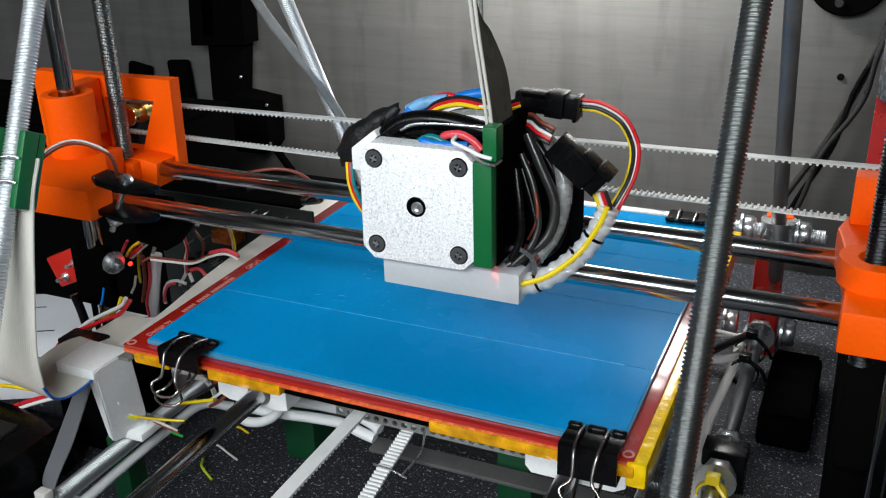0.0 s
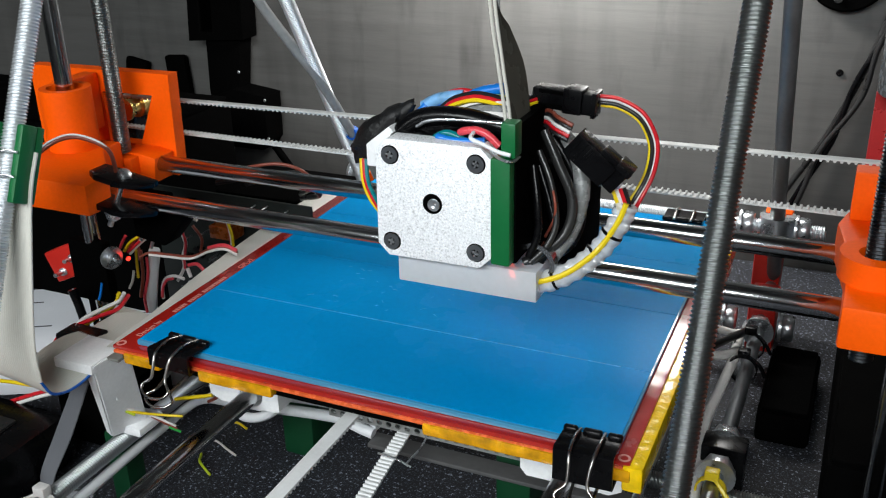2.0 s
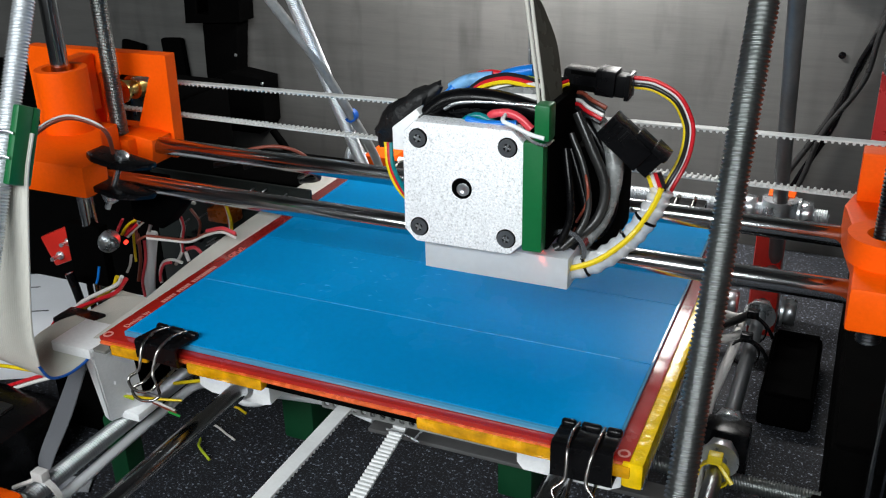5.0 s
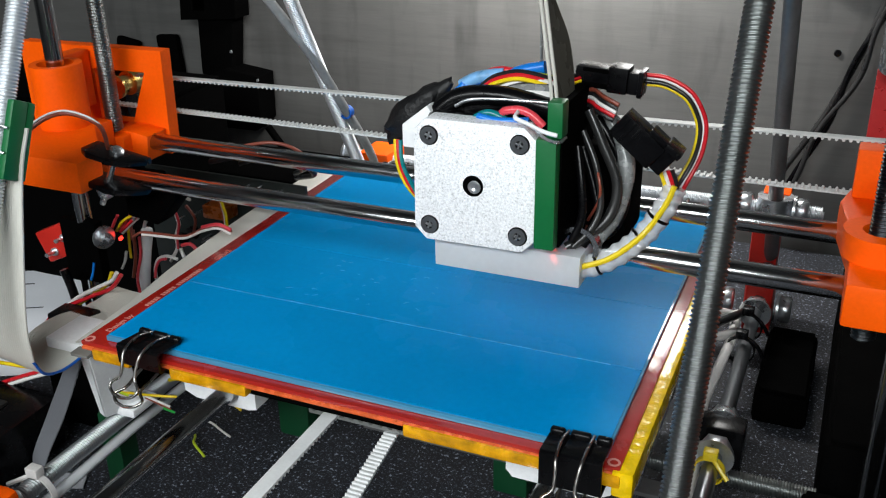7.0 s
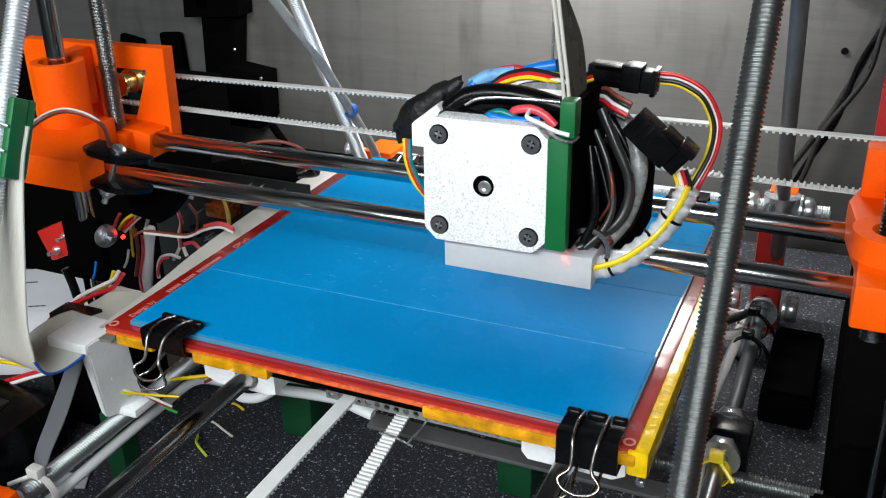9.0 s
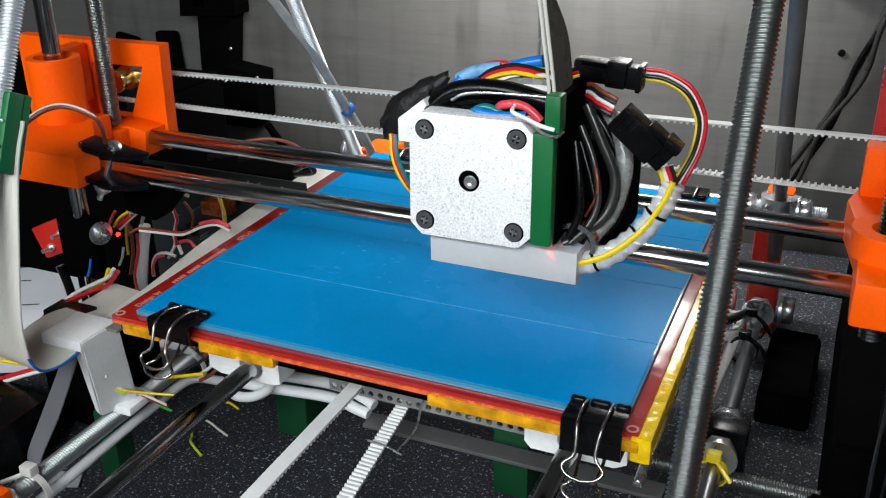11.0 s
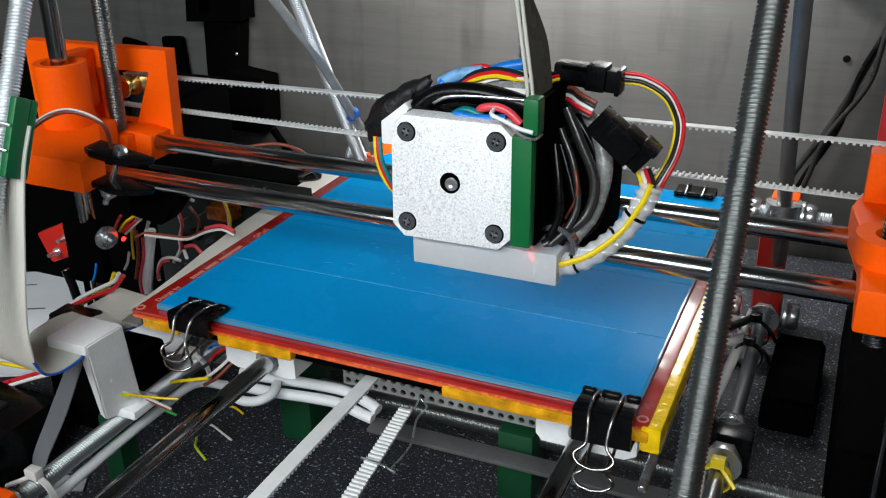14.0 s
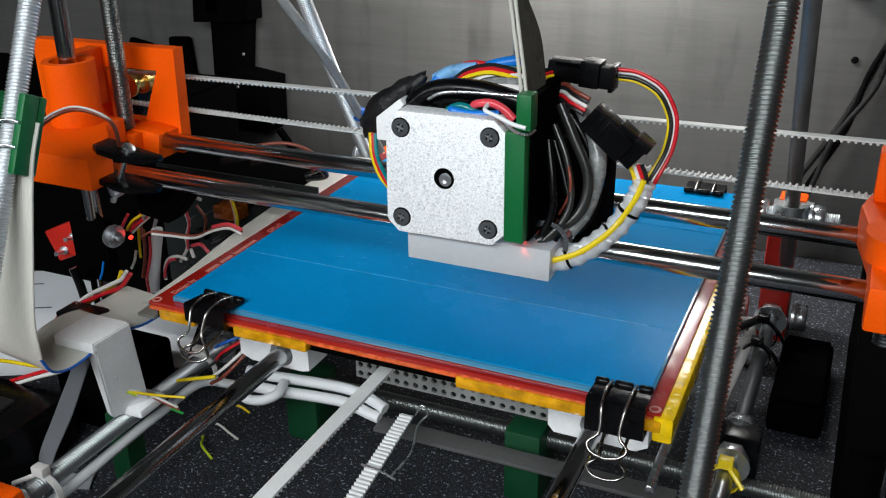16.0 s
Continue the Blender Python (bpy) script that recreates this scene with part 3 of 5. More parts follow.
# ---- the heated bed ----
def binder_clip(x, y, z, turn, label, deep=0.0090):
    """A clip whose jaws grip towards local +y; its origin at the mouth."""
    c = thing("binder_clip", label, "binder clip", "clips on the bed edge")
    w = 0.0100
    shell = bmesh.new()
    prism([(0.0085, 0.0030), (0.0085, 0.0038), (-0.0036, 0.0050), (-0.0046, 0.0042), (-0.0046, -deep), (-0.0036, -deep - 0.0008), (0.0070, -deep - 0.0014), (0.0070, -deep - 0.0006), (-0.0030, 0.0002 - deep), (-0.0036, 0.0008 - deep), (-0.0036, 0.0036), (-0.0030, 0.0041)], "x", -w, w, 0, shell)
    part("body", shell, BLACK, c, "black painted sheet steel body")
    for s, z0 in ((1, 0.0042), (-1, -deep - 0.0018)):
        for lo, hi in ((-w, -0.0052), (-0.0032, 0.0032), (0.0052, w)):
            part("hinge", rod((lo, 0.0086 if s > 0 else 0.0071, z0), (hi, 0.0086 if s > 0 else 0.0071, z0), 0.0014, 12), BLACK, c)
        side = ([(0.0042, 0.0090, z0 + 0.0004), (0.0044, 0.0010, z0 + 0.0022), (0.0040, -0.0062, z0 + 0.0006), (0.0034, -0.0092, z0 - 0.0040), (0.0036, -0.0110, z0 - 0.0080), (0.0066, -0.0132, z0 - 0.0106), (0.0048, -0.0150, z0 - 0.0128), (0.0010, -0.0158, z0 - 0.0136)] if s > 0 else
                [(0.0042, 0.0075, z0), (0.0040, -0.0020, z0 - 0.0030), (0.0036, -0.0090, z0 - 0.0050), (0.0066, -0.0120, z0 - 0.0068), (0.0046, -0.0142, z0 - 0.0084), (0.0010, -0.0150, z0 - 0.0090)])
        pts = [(-u, v, q) for u, v, q in side] + side[::-1]
        part("handle", tube(pts, 0.0006, 8, 6), WIRE_STEEL, c, "bent nickel wire handle")
    c.matrix_world = pose(x, y, z, 0, 0, turn)
    return c


def letters(words, x, y, size, parent):
    """Flat lettering that runs along y, as one mesh."""
    cu = bpy.data.curves.new("words", "FONT")
    cu.body, cu.size, cu.extrude = words, size, 0.00005
    ob = bpy.data.objects.new("words", cu)
    me = bpy.data.meshes.new_from_object(ob)
    bpy.data.objects.remove(ob)
    bpy.data.curves.remove(cu)
    me.transform(pose(x, y, 0.0001, 0, 0, 90))
    me.materials.clear()
    me.materials.append(SILK)
    out = new("lettering", me)
    out.parent = parent
    return out


ZINC_DULL = mat("dull_zinc_sheet", (0.42, 0.43, 0.42), 0.5, 0.5, 0.25, 90, 0.1, 500)


def build_bed():
    b = thing("heated_bed", "red heated printer bed topped with blue masking tape on glass", "printer bed")
    part("circuit_board", box((-0.107, 0.0, -0.0018), (0.107, 0.214, 0.0), 0.0004), RED_PCB, b, "red printed circuit board heater")
    part("insulation", box((-0.105, 0.002, -0.0075), (0.105, 0.212, -0.002), 0.0006), MATT_BLACK, b)
    part("glass_plate", box((-0.0970, 0.0035, 0.0002), (0.1022, 0.2135, 0.0024), 0.0004), GLASS, b, "glass plate")
    seams = (0.0045, 0.0545, 0.1035, 0.155, 0.2125)
    for lo, hi in zip(seams, seams[1:]):
        part("tape_strip", box((-0.0963, lo + 0.0002, 0.0024), (0.1012, hi - 0.0002, 0.0027), 0), BLUE, b, "strip of glossy blue masking tape")
    part("tape_seam", box((-0.0955, 0.0541, 0.0024), (0.0900, 0.0545, 0.00283), 0), SEAM, b, "pale lifted tape edge")
    rnd = random.Random(21)
    for k in range(26):
        x, y = rnd.uniform(-0.055, 0.015), rnd.uniform(0.060, 0.105)
        a, w = rnd.uniform(-0.6, 0.9), rnd.uniform(0.0008, 0.0030)
        part("scuff", tube([(x, y, 0.00268), (x + w * math.cos(a) / 2, y + w * math.sin(a) / 2 + 0.0003, 0.00274), (x + w * math.cos(a), y + w * math.sin(a), 0.00268)], 0.00010, 5, 3), SEAM, b)
    part("base_plate", box((-0.1150, 0.010, -0.0125), (0.1085, 0.225, -0.0085), 0.0008), GREY_PLATE, b, "grey base plate")
    part("edge_tape", box((0.1045, -0.001, -0.0105), (0.1115, 0.214, -0.0008), 0.0012), KAPTON, b, "shiny amber tape wrapped round the edge")
    # front pieces take the shaded copy of the tape
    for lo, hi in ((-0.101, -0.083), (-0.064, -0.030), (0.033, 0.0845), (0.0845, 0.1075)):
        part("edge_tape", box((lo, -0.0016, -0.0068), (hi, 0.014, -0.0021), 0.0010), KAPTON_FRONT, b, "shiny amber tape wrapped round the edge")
    part("edge_strip", box((-0.1065, -0.0008, -0.0032), (0.1060, 0.0040, -0.0019), 0.0004), AMBER_EDGE, b, "orange film along the board's front edge")
    for x, y in ((-0.1045, 0.0025), (0.1045, 0.0025), (-0.1045, 0.2115), (0.1045, 0.2115)):
        part("corner_pad", ring_prism(circle(x, y, 0.0021, 20), circle(x, y, 0.0013, 20), "z", 0.0, 0.00015), SILK, b)
    part("side_plate", prism([(-0.1140, 0.0), (-0.1055, 0.0), (-0.1055, 0.20), (-0.1205, 0.20), (-0.1205, 0.10)], "z", -0.0084, -0.0070, 0.0003), GREY_PLATE, b, "dull grey side plate")
    part("side_ribbon", ribbon([(-0.1078, 0.010, -0.0058), (-0.1082, 0.050, -0.0056), (-0.1085, 0.085, -0.0052), (-0.1090, 0.150, -0.0045), (-0.109, 0.21, -0.0045)], [(-0.1165, 0.006, -0.0060), (-0.1190, 0.040, -0.0058), (-0.1245, 0.085, -0.0054), (-0.1270, 0.150, -0.0045), (-0.127, 0.21, -0.0045)], 14), RIBBON, b, "pale grey ribbon cable beside the bed")
    part("rivet", lathe([(0, 0.0024), (0.0012, 0.0018), (0.0017, 0.0006)], (-0.1125, 0.045, -0.0066), (-0.1125, 0.045, 0.0), 14), ZINC, b)
    # the line of print along the edge; the name in it is a row of plain bars
    letters("Design by", -0.1008, 0.0095, 0.0037, b)
    y = 0.0330
    for w in (5, 5, 10):
        for k in range(w):
            part("print_mark", box((-0.1030, y, 0.0), (-0.1010, y + 0.0012, 0.0001), 0), SILK, b)
            y += 0.00175
        y += 0.0016
    letters("GPLv2", -0.1006, 0.0815, 0.0042, b)
    # bearings and belt plate below
    for cx, west, east in ((-0.067, 0.022, 0.014), (0.0765, 0.019, 0.021)):
        for cy in (0.0340, 0.150):
            hole_rim = circle(cx, -0.0345, 0.0059, 32)
            square = []
            for u, v in hole_rim:
                du, dv = u - cx, v + 0.0345
                k = min(((east if du > 0 else west) / abs(du)) if abs(du) > 1e-6 else 9e9, ((0.0218 if dv > 0 else 0.0068) / abs(dv)) if abs(dv) > 1e-6 else 9e9)
                square.append((cx + du * k, -0.0345 + dv * k))
            part("bearing_holder", ring_prism(square, hole_rim, "y", cy, cy + 0.028), WHITE_PRINT, b, "white printed bearing holder")
            part("bearing", ring_prism(circle(cx, -0.0345, 0.0057, 24), circle(cx, -0.0348, 0.0042, 24), "y", cy + 0.006, cy + 0.026), MATT_BLACK, b, "black sliding bearing")
    # belt plate with real holes, cell by cell
    plate = bmesh.new()
    cell, rows = 0.0047, 9
    for i in range(22):
        for j in range(rows):
            u, v = -0.0420 + i * cell, -0.0155 - j * cell
            k = cell / 2
            edge = [(u + k, v), (u + k, v + k), (u, v + k), (u - k, v + k), (u - k, v), (u - k, v - k), (u, v - k), (u + k, v - k)]
            ring_prism(edge, circle(u, v, 0.0015, 8), "y", 0.0600, 0.0612, plate)
    part("perforated_plate", plate, ZINC_DULL, b, "perforated zinc strip under the bed")
    return b


bed = build_bed()
bed_clips = [binder_clip(-0.0754, 0.0005, 0.0, -3, "black binder clip gripping the bed beside the amber tape", 0.0030),
             binder_clip(0.0928, -0.0020, 0.0, 1, "black binder clip at the bed corner with bare wire handles", 0.0076),
             binder_clip(0.0835, 0.2140, 0.0, 180, "black binder clip on the far edge of the bed"),
             binder_clip(-0.0735, 0.2140, 0.0, 180, "black binder clip on the far edge of the bed")]


# ---- the carriage with its motor ----
WRAP = mat("milky_spiral_wrap", (0.74, 0.76, 0.78), 0.25, 0, 0.15, 260, 0.3, 500, coat=0.5, alpha=0.58)


def build_carriage():
    c = thing("print_carriage", "print head carriage with a stepping motor, wires and connectors", "print head")
    tilt = pose(0, 0, 0, -2, 0, 1.2)
    motor = part("motor", box((-0.0205, 0.008, -0.0205), (0.0205, 0.031, 0.0205), 0.003, m=tilt), BLACK, c, "black laminated stepping motor body")
    q, k = 0.0211, 0.0042
    face = [(-q + k, -q), (q - k, -q), (q, -q + k), (q, q - k), (q - k, q), (-q + k, q), (-q, q - k), (-q, -q + k)]
    bm = prism(face, "y", 0.0, 0.0090, 0.0008)
    bm.transform(tilt)
    part("end_cap", bm, CAST, motor, "sandy cast aluminium end cap")
    bm = ring_prism(circle(0, 0, 0.0043, 28), circle(0, 0, 0.0036, 28), "y", -0.0003, 0.0002)
    bm.transform(tilt)
    part("bearing_ring", bm, CAST, motor)
    bm = lathe([(0, 0.0037), (0.0002, 0.0037)], (0, -0.0002, 0), (0, 1, 0), 24)
    bm.transform(tilt)
    part("bore", bm, MATT_BLACK, motor)
    bm = lathe([(0, 0.0022), (0.0004, 0.0022), (0.0005, 0.0019), (0.0005, 0.0009), (0.0003, 0.0007)], (0.0005, -0.0002, -0.0003), (0.0005, -1, -0.0003), 24)
    bm.transform(tilt)
    part("shaft_end", bm, ZINC, motor)
    for sx in (-1, 1):
        for sz in (-1, 1):
            x, z = sx * 0.0155, sz * 0.0155
            bm = ring_prism(circle(x, z, 0.0029, 24), circle(x, z, 0.0014, 24), "y", -0.0007, 0.0004)
            bm.transform(tilt)
            s = part("screw", bm, DARK_STEEL, motor, "dark socket screw")
            bm = lathe([(0, 0.0033), (0.00012, 0.0033)], (x, 0.0, z), (x, -1, z), 24)
            bm.transform(tilt)
            part("screw_recess", bm, MATT_BLACK, motor)
            bm = lathe([(0, 0.0015), (0.0002, 0.0015)], (x, -0.0001, z), (x, -1, z), 6)
            bm.transform(tilt)
            part("screw_socket", bm, BLACK, motor)
            # bright crossed bars stand in for the glint in the dark screw
            for turn in (20, 110):
                bm = box((-0.0013, -0.0008, -0.00032), (0.0013, -0.0002, 0.00032), 0.0001, m=tilt @ pose(x, 0, z, 0, turn, 0))
                part("screw_glint", bm, ZINC, motor)
    part("block", box((-0.0158, 0.0035, -0.0325), (0.0358, 0.0200, -0.0214), 0.0005), ACRYLIC, c, "frosted translucent block under the motor")
    part("indicator", lathe([(0, 0.0022), (0.0020, 0.0022), (0.0026, 0.0010)], (0.0265, 0.0120, -0.0250), (0.0265, -0.01, -0.0250), 12), LED_SOFT, c, "dim red indicator inside the block")
    part("carriage_plate", box((-0.030, 0.030, -0.0265), (0.034, 0.088, -0.0205), 0.002), MATT_BLACK, c, "black carriage plate on the rods")
    for y in (0.0331, 0.0789):
        part("slide_bearing", rod((-0.024, y, -0.0315), (0.028, y, -0.0315), 0.0072, 24), BLACK, c)
    part("extruder_body", box((-0.022, 0.0315, -0.020), (0.024, 0.055, 0.022), 0.003), MATT_BLACK, c, "black extruder body")
    part("top_cover", tube([(-0.022, 0.016, 0.0155), (-0.012, 0.018, 0.0235), (0.004, 0.018, 0.0255), (0.022, 0.018, 0.0225)], 0.0035, 10), BLACK, c, "black sleeve lying over the motor")
    # board with its green clips
    slab = part("board", box((0.0250, 0.002, -0.0185), (0.0290, 0.040, 0.0290), 0.0006), MATT_BLACK, c, "black connector board")
    part("clip_bar", box((0.0215, -0.0022, -0.0180), (0.0283, 0.0040, 0.0190), 0.0008), GREEN, slab, "green printed clip bar")
    part("clip_bar", box((0.0250, -0.0020, 0.0196), (0.0300, 0.0045, 0.0310), 0.0008), GREEN, slab, "green printed clip bar")
    part("clip_bar", box((0.0215, 0.0385, 0.0130), (0.0262, 0.0425, 0.0262), 0.0008), GREEN, slab, "green printed clip bar")
    part("wire_tie", tube([(0.020, -0.0005, 0.0225), (0.0245, -0.003, 0.0200), (0.029, -0.003, 0.0190), (0.0300, 0.002, 0.0192)], 0.0005, 6), ZINC, c, "twisted silver wire")
    # flat cable rising from the board
    near = [(0.0268, 0.0045, 0.012), (0.0262, 0.0040, 0.0300), (0.0240, 0.0035, 0.0470), (0.0222, 0.0034, 0.0593), (0.0210, 0.0033, 0.0695), (0.016, 0.0040, 0.110), (0.006, 0.006, 0.16)]
    far = [(0.0272, 0.0220, 0.012), (0.0266, 0.0215, 0.0270), (0.0250, 0.0195, 0.0440), (0.0212, 0.0165, 0.0563), (0.0175, 0.0120, 0.0680), (0.010, 0.014, 0.109), (-0.002, 0.016, 0.159)]
    part("flat_cable", ribbon(near, far, 24), RIBBON_DARK, c, "grey flat cable seen edge on, rising from the board")
    for dx in (0.0, 0.0016):
        part("cable_edge", tube([(x - dx, y - 0.0003, z) for x, y, z in near], 0.0006, 8), RIBBON, c, "pale edge wire of the flat cable")
    # connectors
    hang = pose(0.0345, 0.0343, 0.0307, 0, 4, 0)
    k1 = part("connector", box((-0.0100, -0.0036, -0.0036), (0.0050, 0.0036, 0.0034), 0.0005, m=hang), BLACK, c, "black wire connector")
    part("latch", box((0.0005, -0.0042, -0.0042), (0.0070, 0.0042, 0.0044), 0.0005, m=hang), BLACK, k1)
    part("plug", box((0.0070, -0.0032, -0.0040), (0.0122, 0.0032, 0.0032), 0.0004, m=hang), BLACK, k1)
    for z in (-0.0030, 0.0006):
        part("rib", box((-0.0104, -0.0038, z), (-0.0098, 0.0038, z + 0.0024), 0.0002, m=hang), BLACK, k1)
    lean = pose(0.0500, 0.0193, 0.0150, 0, 40, 0)
    k2 = part("connector", box((-0.0098, -0.0040, -0.0044), (0.0070, 0.0040, 0.0044), 0.0005, m=lean), BLACK, c, "black wire connector hanging at a slant")
    part("latch", box((-0.0005, -0.0030, 0.0044), (0.0085, 0.0030, 0.0062), 0.0004, m=lean), BLACK, k2)
    part("plug", box((0.0070, -0.0036, -0.0034), (0.0112, 0.0036, 0.0055), 0.0004, m=lean), BLACK, k2)
    for u in (-0.0085, -0.0060, -0.0035):
        part("rib", box((u, -0.0043, -0.0040), (u + 0.0010, -0.0038, 0.0040), 0.0002, m=lean), BLACK, k2)
    for v in (-0.0048, 0.0040):
        part("guide_rail", box((-0.0060, -0.0030, v), (0.0064, 0.0030, v + 0.0008), 0.0002, m=lean), BLACK, k2)
    part("catch", box((0.0060, -0.0046, 0.0046), (0.0118, 0.0046, 0.0068), 0.0005, m=lean), BLACK, k2, "raised catch of the connector")
    for v in (-0.0030, 0.0018):
        part("slot", box((-0.0080, -0.0039, v), (0.0030, -0.0036, v + 0.0014), 0.0001, m=hang), MATT_BLACK, k1)
    part("catch", box((0.0104, -0.0040, -0.0046), (0.0120, 0.0040, 0.0040), 0.0003, m=hang), BLACK, k1, "flared end of the connector")
    # wires

    def wire(pts, mats, spread=0.0011, r=0.00062, axis=(0, 0.4, 1)):
        off = Vector(axis).normalized() * spread
        for i, mt in enumerate(mats):
            s = i - (len(mats) - 1) / 2
            part("wire", tube([Vector(p) + off * s for p in pts], r, 7), mt, c)
    loop = [(0.0470, 0.0343, 0.0308), (0.0534, 0.0343, 0.0303), (0.0605, 0.0343, 0.0268), (0.0644, 0.0343, 0.0211), (0.0660, 0.0335, 0.0154), (0.0651, 0.0320, 0.0071), (0.0618, 0.028, -0.0010), (0.0600, 0.022, -0.0050)]
    for i, mt in enumerate((W_RED, W_WHT, W_BLK, W_YEL)):
        s = i - 1.5
        pts = [(x - s * 0.0011 * math.sin(k / 7 * 1.7), y + (i % 2) * 0.0009, z - s * 0.0011 * math.cos(k / 7 * 1.7)) for k, (x, y, z) in enumerate(loop)]
        part("wire", tube(pts, 0.0007, 8), mt, c)
    wire([(0.0582, 0.0193, 0.0060), (0.0600, 0.0193, 0.0015), (0.0605, 0.0193, -0.0020)], (W_YEL, W_WHT, W_RED, W_BLK), 0.0012, 0.0007, (1, 0.3, 0.3))
    sleeve = [(0.0612, 0.0205, 0.0005), (0.0592, 0.0193, -0.0055), (0.0544, 0.0180, -0.0143), (0.0497, 0.0150, -0.0195), (0.0430, 0.0113, -0.0243), (0.0338, 0.0100, -0.0282), (0.0250, 0.0095, -0.0290), (0.0195, 0.0100, -0.0262)]
    part("spiral_sleeve", tube(sleeve, lambda t: 0.0038 + 0.0003 * math.sin(t * 90), 12, 14), WRAP, c, "clear spiral sleeve round a wire bundle")
    part("wire", tube([(x + 0.0004, y - 0.0034, z + 0.0016) for x, y, z in sleeve[:6]], 0.0010, 7), W_YEL, c)
    for k, mt in ((-1, W_RED), (0, W_BLK), (1, W_WHT)):
        part("wire", tube([(x + 0.0004 * k, y + 0.0008 * k, z - 0.0006) for x, y, z in sleeve], 0.0007, 7), mt, c)
    # black rings drawn for the dark gaps between the sleeve's turns
    for p in ((0.0570, 0.0185, -0.0098), (0.0515, 0.0165, -0.0172), (0.0400, 0.0108, -0.0258), (0.0290, 0.0098, -0.0288)):
        j = min(range(len(sleeve) - 1), key=lambda i: (Vector(sleeve[i]) - Vector(p)).length)
        d = (Vector(sleeve[j + 1]) - Vector(sleeve[j])).normalized()
        part("gap_band", rod(Vector(p) - d * 0.0006, Vector(p) + d * 0.0006, 0.0041, 14), BLACK, c)
    wire([(0.0402, 0.0230, 0.0222), (0.0350, 0.0243, 0.0240), (0.0290, 0.030, 0.0245), (0.020, 0.034, 0.020)], (W_BLK, W_RED, W_WHT, W_BLK, W_BROWN), 0.0013, 0.0007, (0.3, 0.2, 1))
    # thick loops beside the board
    for pts, r, mt in (([(0.0310, 0.024, 0.022), (0.0365, 0.022, 0.012), (0.0425, 0.020, 0.000), (0.0418, 0.017, -0.0105), (0.0350, 0.013, -0.0180), (0.0290, 0.010, -0.0215)], 0.0018, W_GREY),
                       ([(0.0320, 0.030, 0.018), (0.0395, 0.028, 0.008), (0.0440, 0.026, -0.006), (0.0420, 0.022, -0.0165), (0.0350, 0.018, -0.0220)], 0.0021, BLACK),
                       ([(0.0300, 0.016, 0.012), (0.0330, 0.012, 0.000), (0.0340, 0.010, -0.010), (0.0315, 0.008, -0.018)], 0.0014, BLACK),
                       ([(0.0310, 0.034, 0.021), (0.0400, 0.030, 0.013), (0.0440, 0.026, 0.002), (0.0420, 0.022, -0.012), (0.0370, 0.016, -0.020)], 0.0030, CLEAR),
                       ([(0.0305, 0.020, 0.016), (0.0360, 0.017, 0.006), (0.0390, 0.014, -0.006), (0.0370, 0.011, -0.014), (0.0320, 0.008, -0.020)], 0.0011, W_GREY),
                       ([(0.0300, 0.022, 0.010), (0.0350, 0.019, -0.002), (0.0380, 0.016, -0.012), (0.0340, 0.012, -0.021)], 0.0016, BLACK),
                       ([(0.0292, 0.022, 0.004), (0.0325, 0.014, -0.002), (0.0345, 0.010, -0.009), (0.0330, 0.012, -0.016)], 0.0005, W_YEL),
                       ([(0.0292, 0.030, 0.010), (0.0370, 0.016, 0.004), (0.0385, 0.014, -0.004), (0.0340, 0.018, -0.014)], 0.0005, W_BROWN)):
        part("cable", tube(pts, r, 10), mt, c)
    part("fan_ring", ring_prism(circle(0.0330, -0.0205, 0.0075, 28), circle(0.0330, -0.0205, 0.0058, 28), "y", 0.0085, 0.0125), CHROME, c, "shiny ring beside the board")
    part("side_block", box((0.0300, 0.026, -0.0250), (0.0450, 0.050, 0.0100), 0.002), MATT_BLACK, c)
    # wires over the motor
    for nm, pts, r, mt in (("shrink_sleeve", [(-0.0140, 0.0253, 0.0257), (-0.0088, 0.0253, 0.0286), (-0.0030, 0.0253, 0.0301), (0.0010, 0.0258, 0.0306)], 0.0023, MILKY_BLUE),
                           ("shrink_sleeve", [(-0.0172, 0.0233, 0.0218), (-0.0138, 0.0233, 0.0245), (-0.0122, 0.0240, 0.0266)], 0.0019, W_BRIGHT),
                           ("shrink_sleeve", [(-0.0032, 0.0273, 0.0293), (0.0025, 0.0273, 0.0303), (0.0082, 0.0273, 0.0324), (0.0150, 0.0273, 0.0340)], 0.0021, W_BRIGHT),
                           ("wire", [(-0.0060, 0.0273, 0.0300), (-0.0032, 0.0273, 0.0312), (0.0004, 0.0273, 0.0318), (0.0050, 0.0273, 0.0314)], 0.0013, W_RED)):
        part(nm, tube(pts, r, 10), mt, c)
    wire([(-0.0053, 0.0213, 0.0265), (-0.0006, 0.0213, 0.0299), (0.0063, 0.0213, 0.0320), (0.0118, 0.0213, 0.0319), (0.0200, 0.0240, 0.0300), (0.0262, 0.0320, 0.0305)], (W_YEL, W_RED, W_BLK), 0.0012, 0.0008)
    wire([(-0.0065, 0.0233, 0.0235), (-0.0001, 0.0233, 0.0265), (0.0049, 0.0233, 0.0289), (0.0125, 0.0233, 0.0305), (0.0240, 0.0260, 0.0280)], (W_RED, W_PINK, W_LIME), 0.0016, 0.0010)
    wire([(-0.0090, 0.0225, 0.0232), (-0.0014, 0.0213, 0.0250), (0.0064, 0.0213, 0.0283), (0.0146, 0.0213, 0.0296), (0.0230, 0.0230, 0.0275)], (W_BROWN, W_GREY, W_WHT), 0.0014, 0.0008)
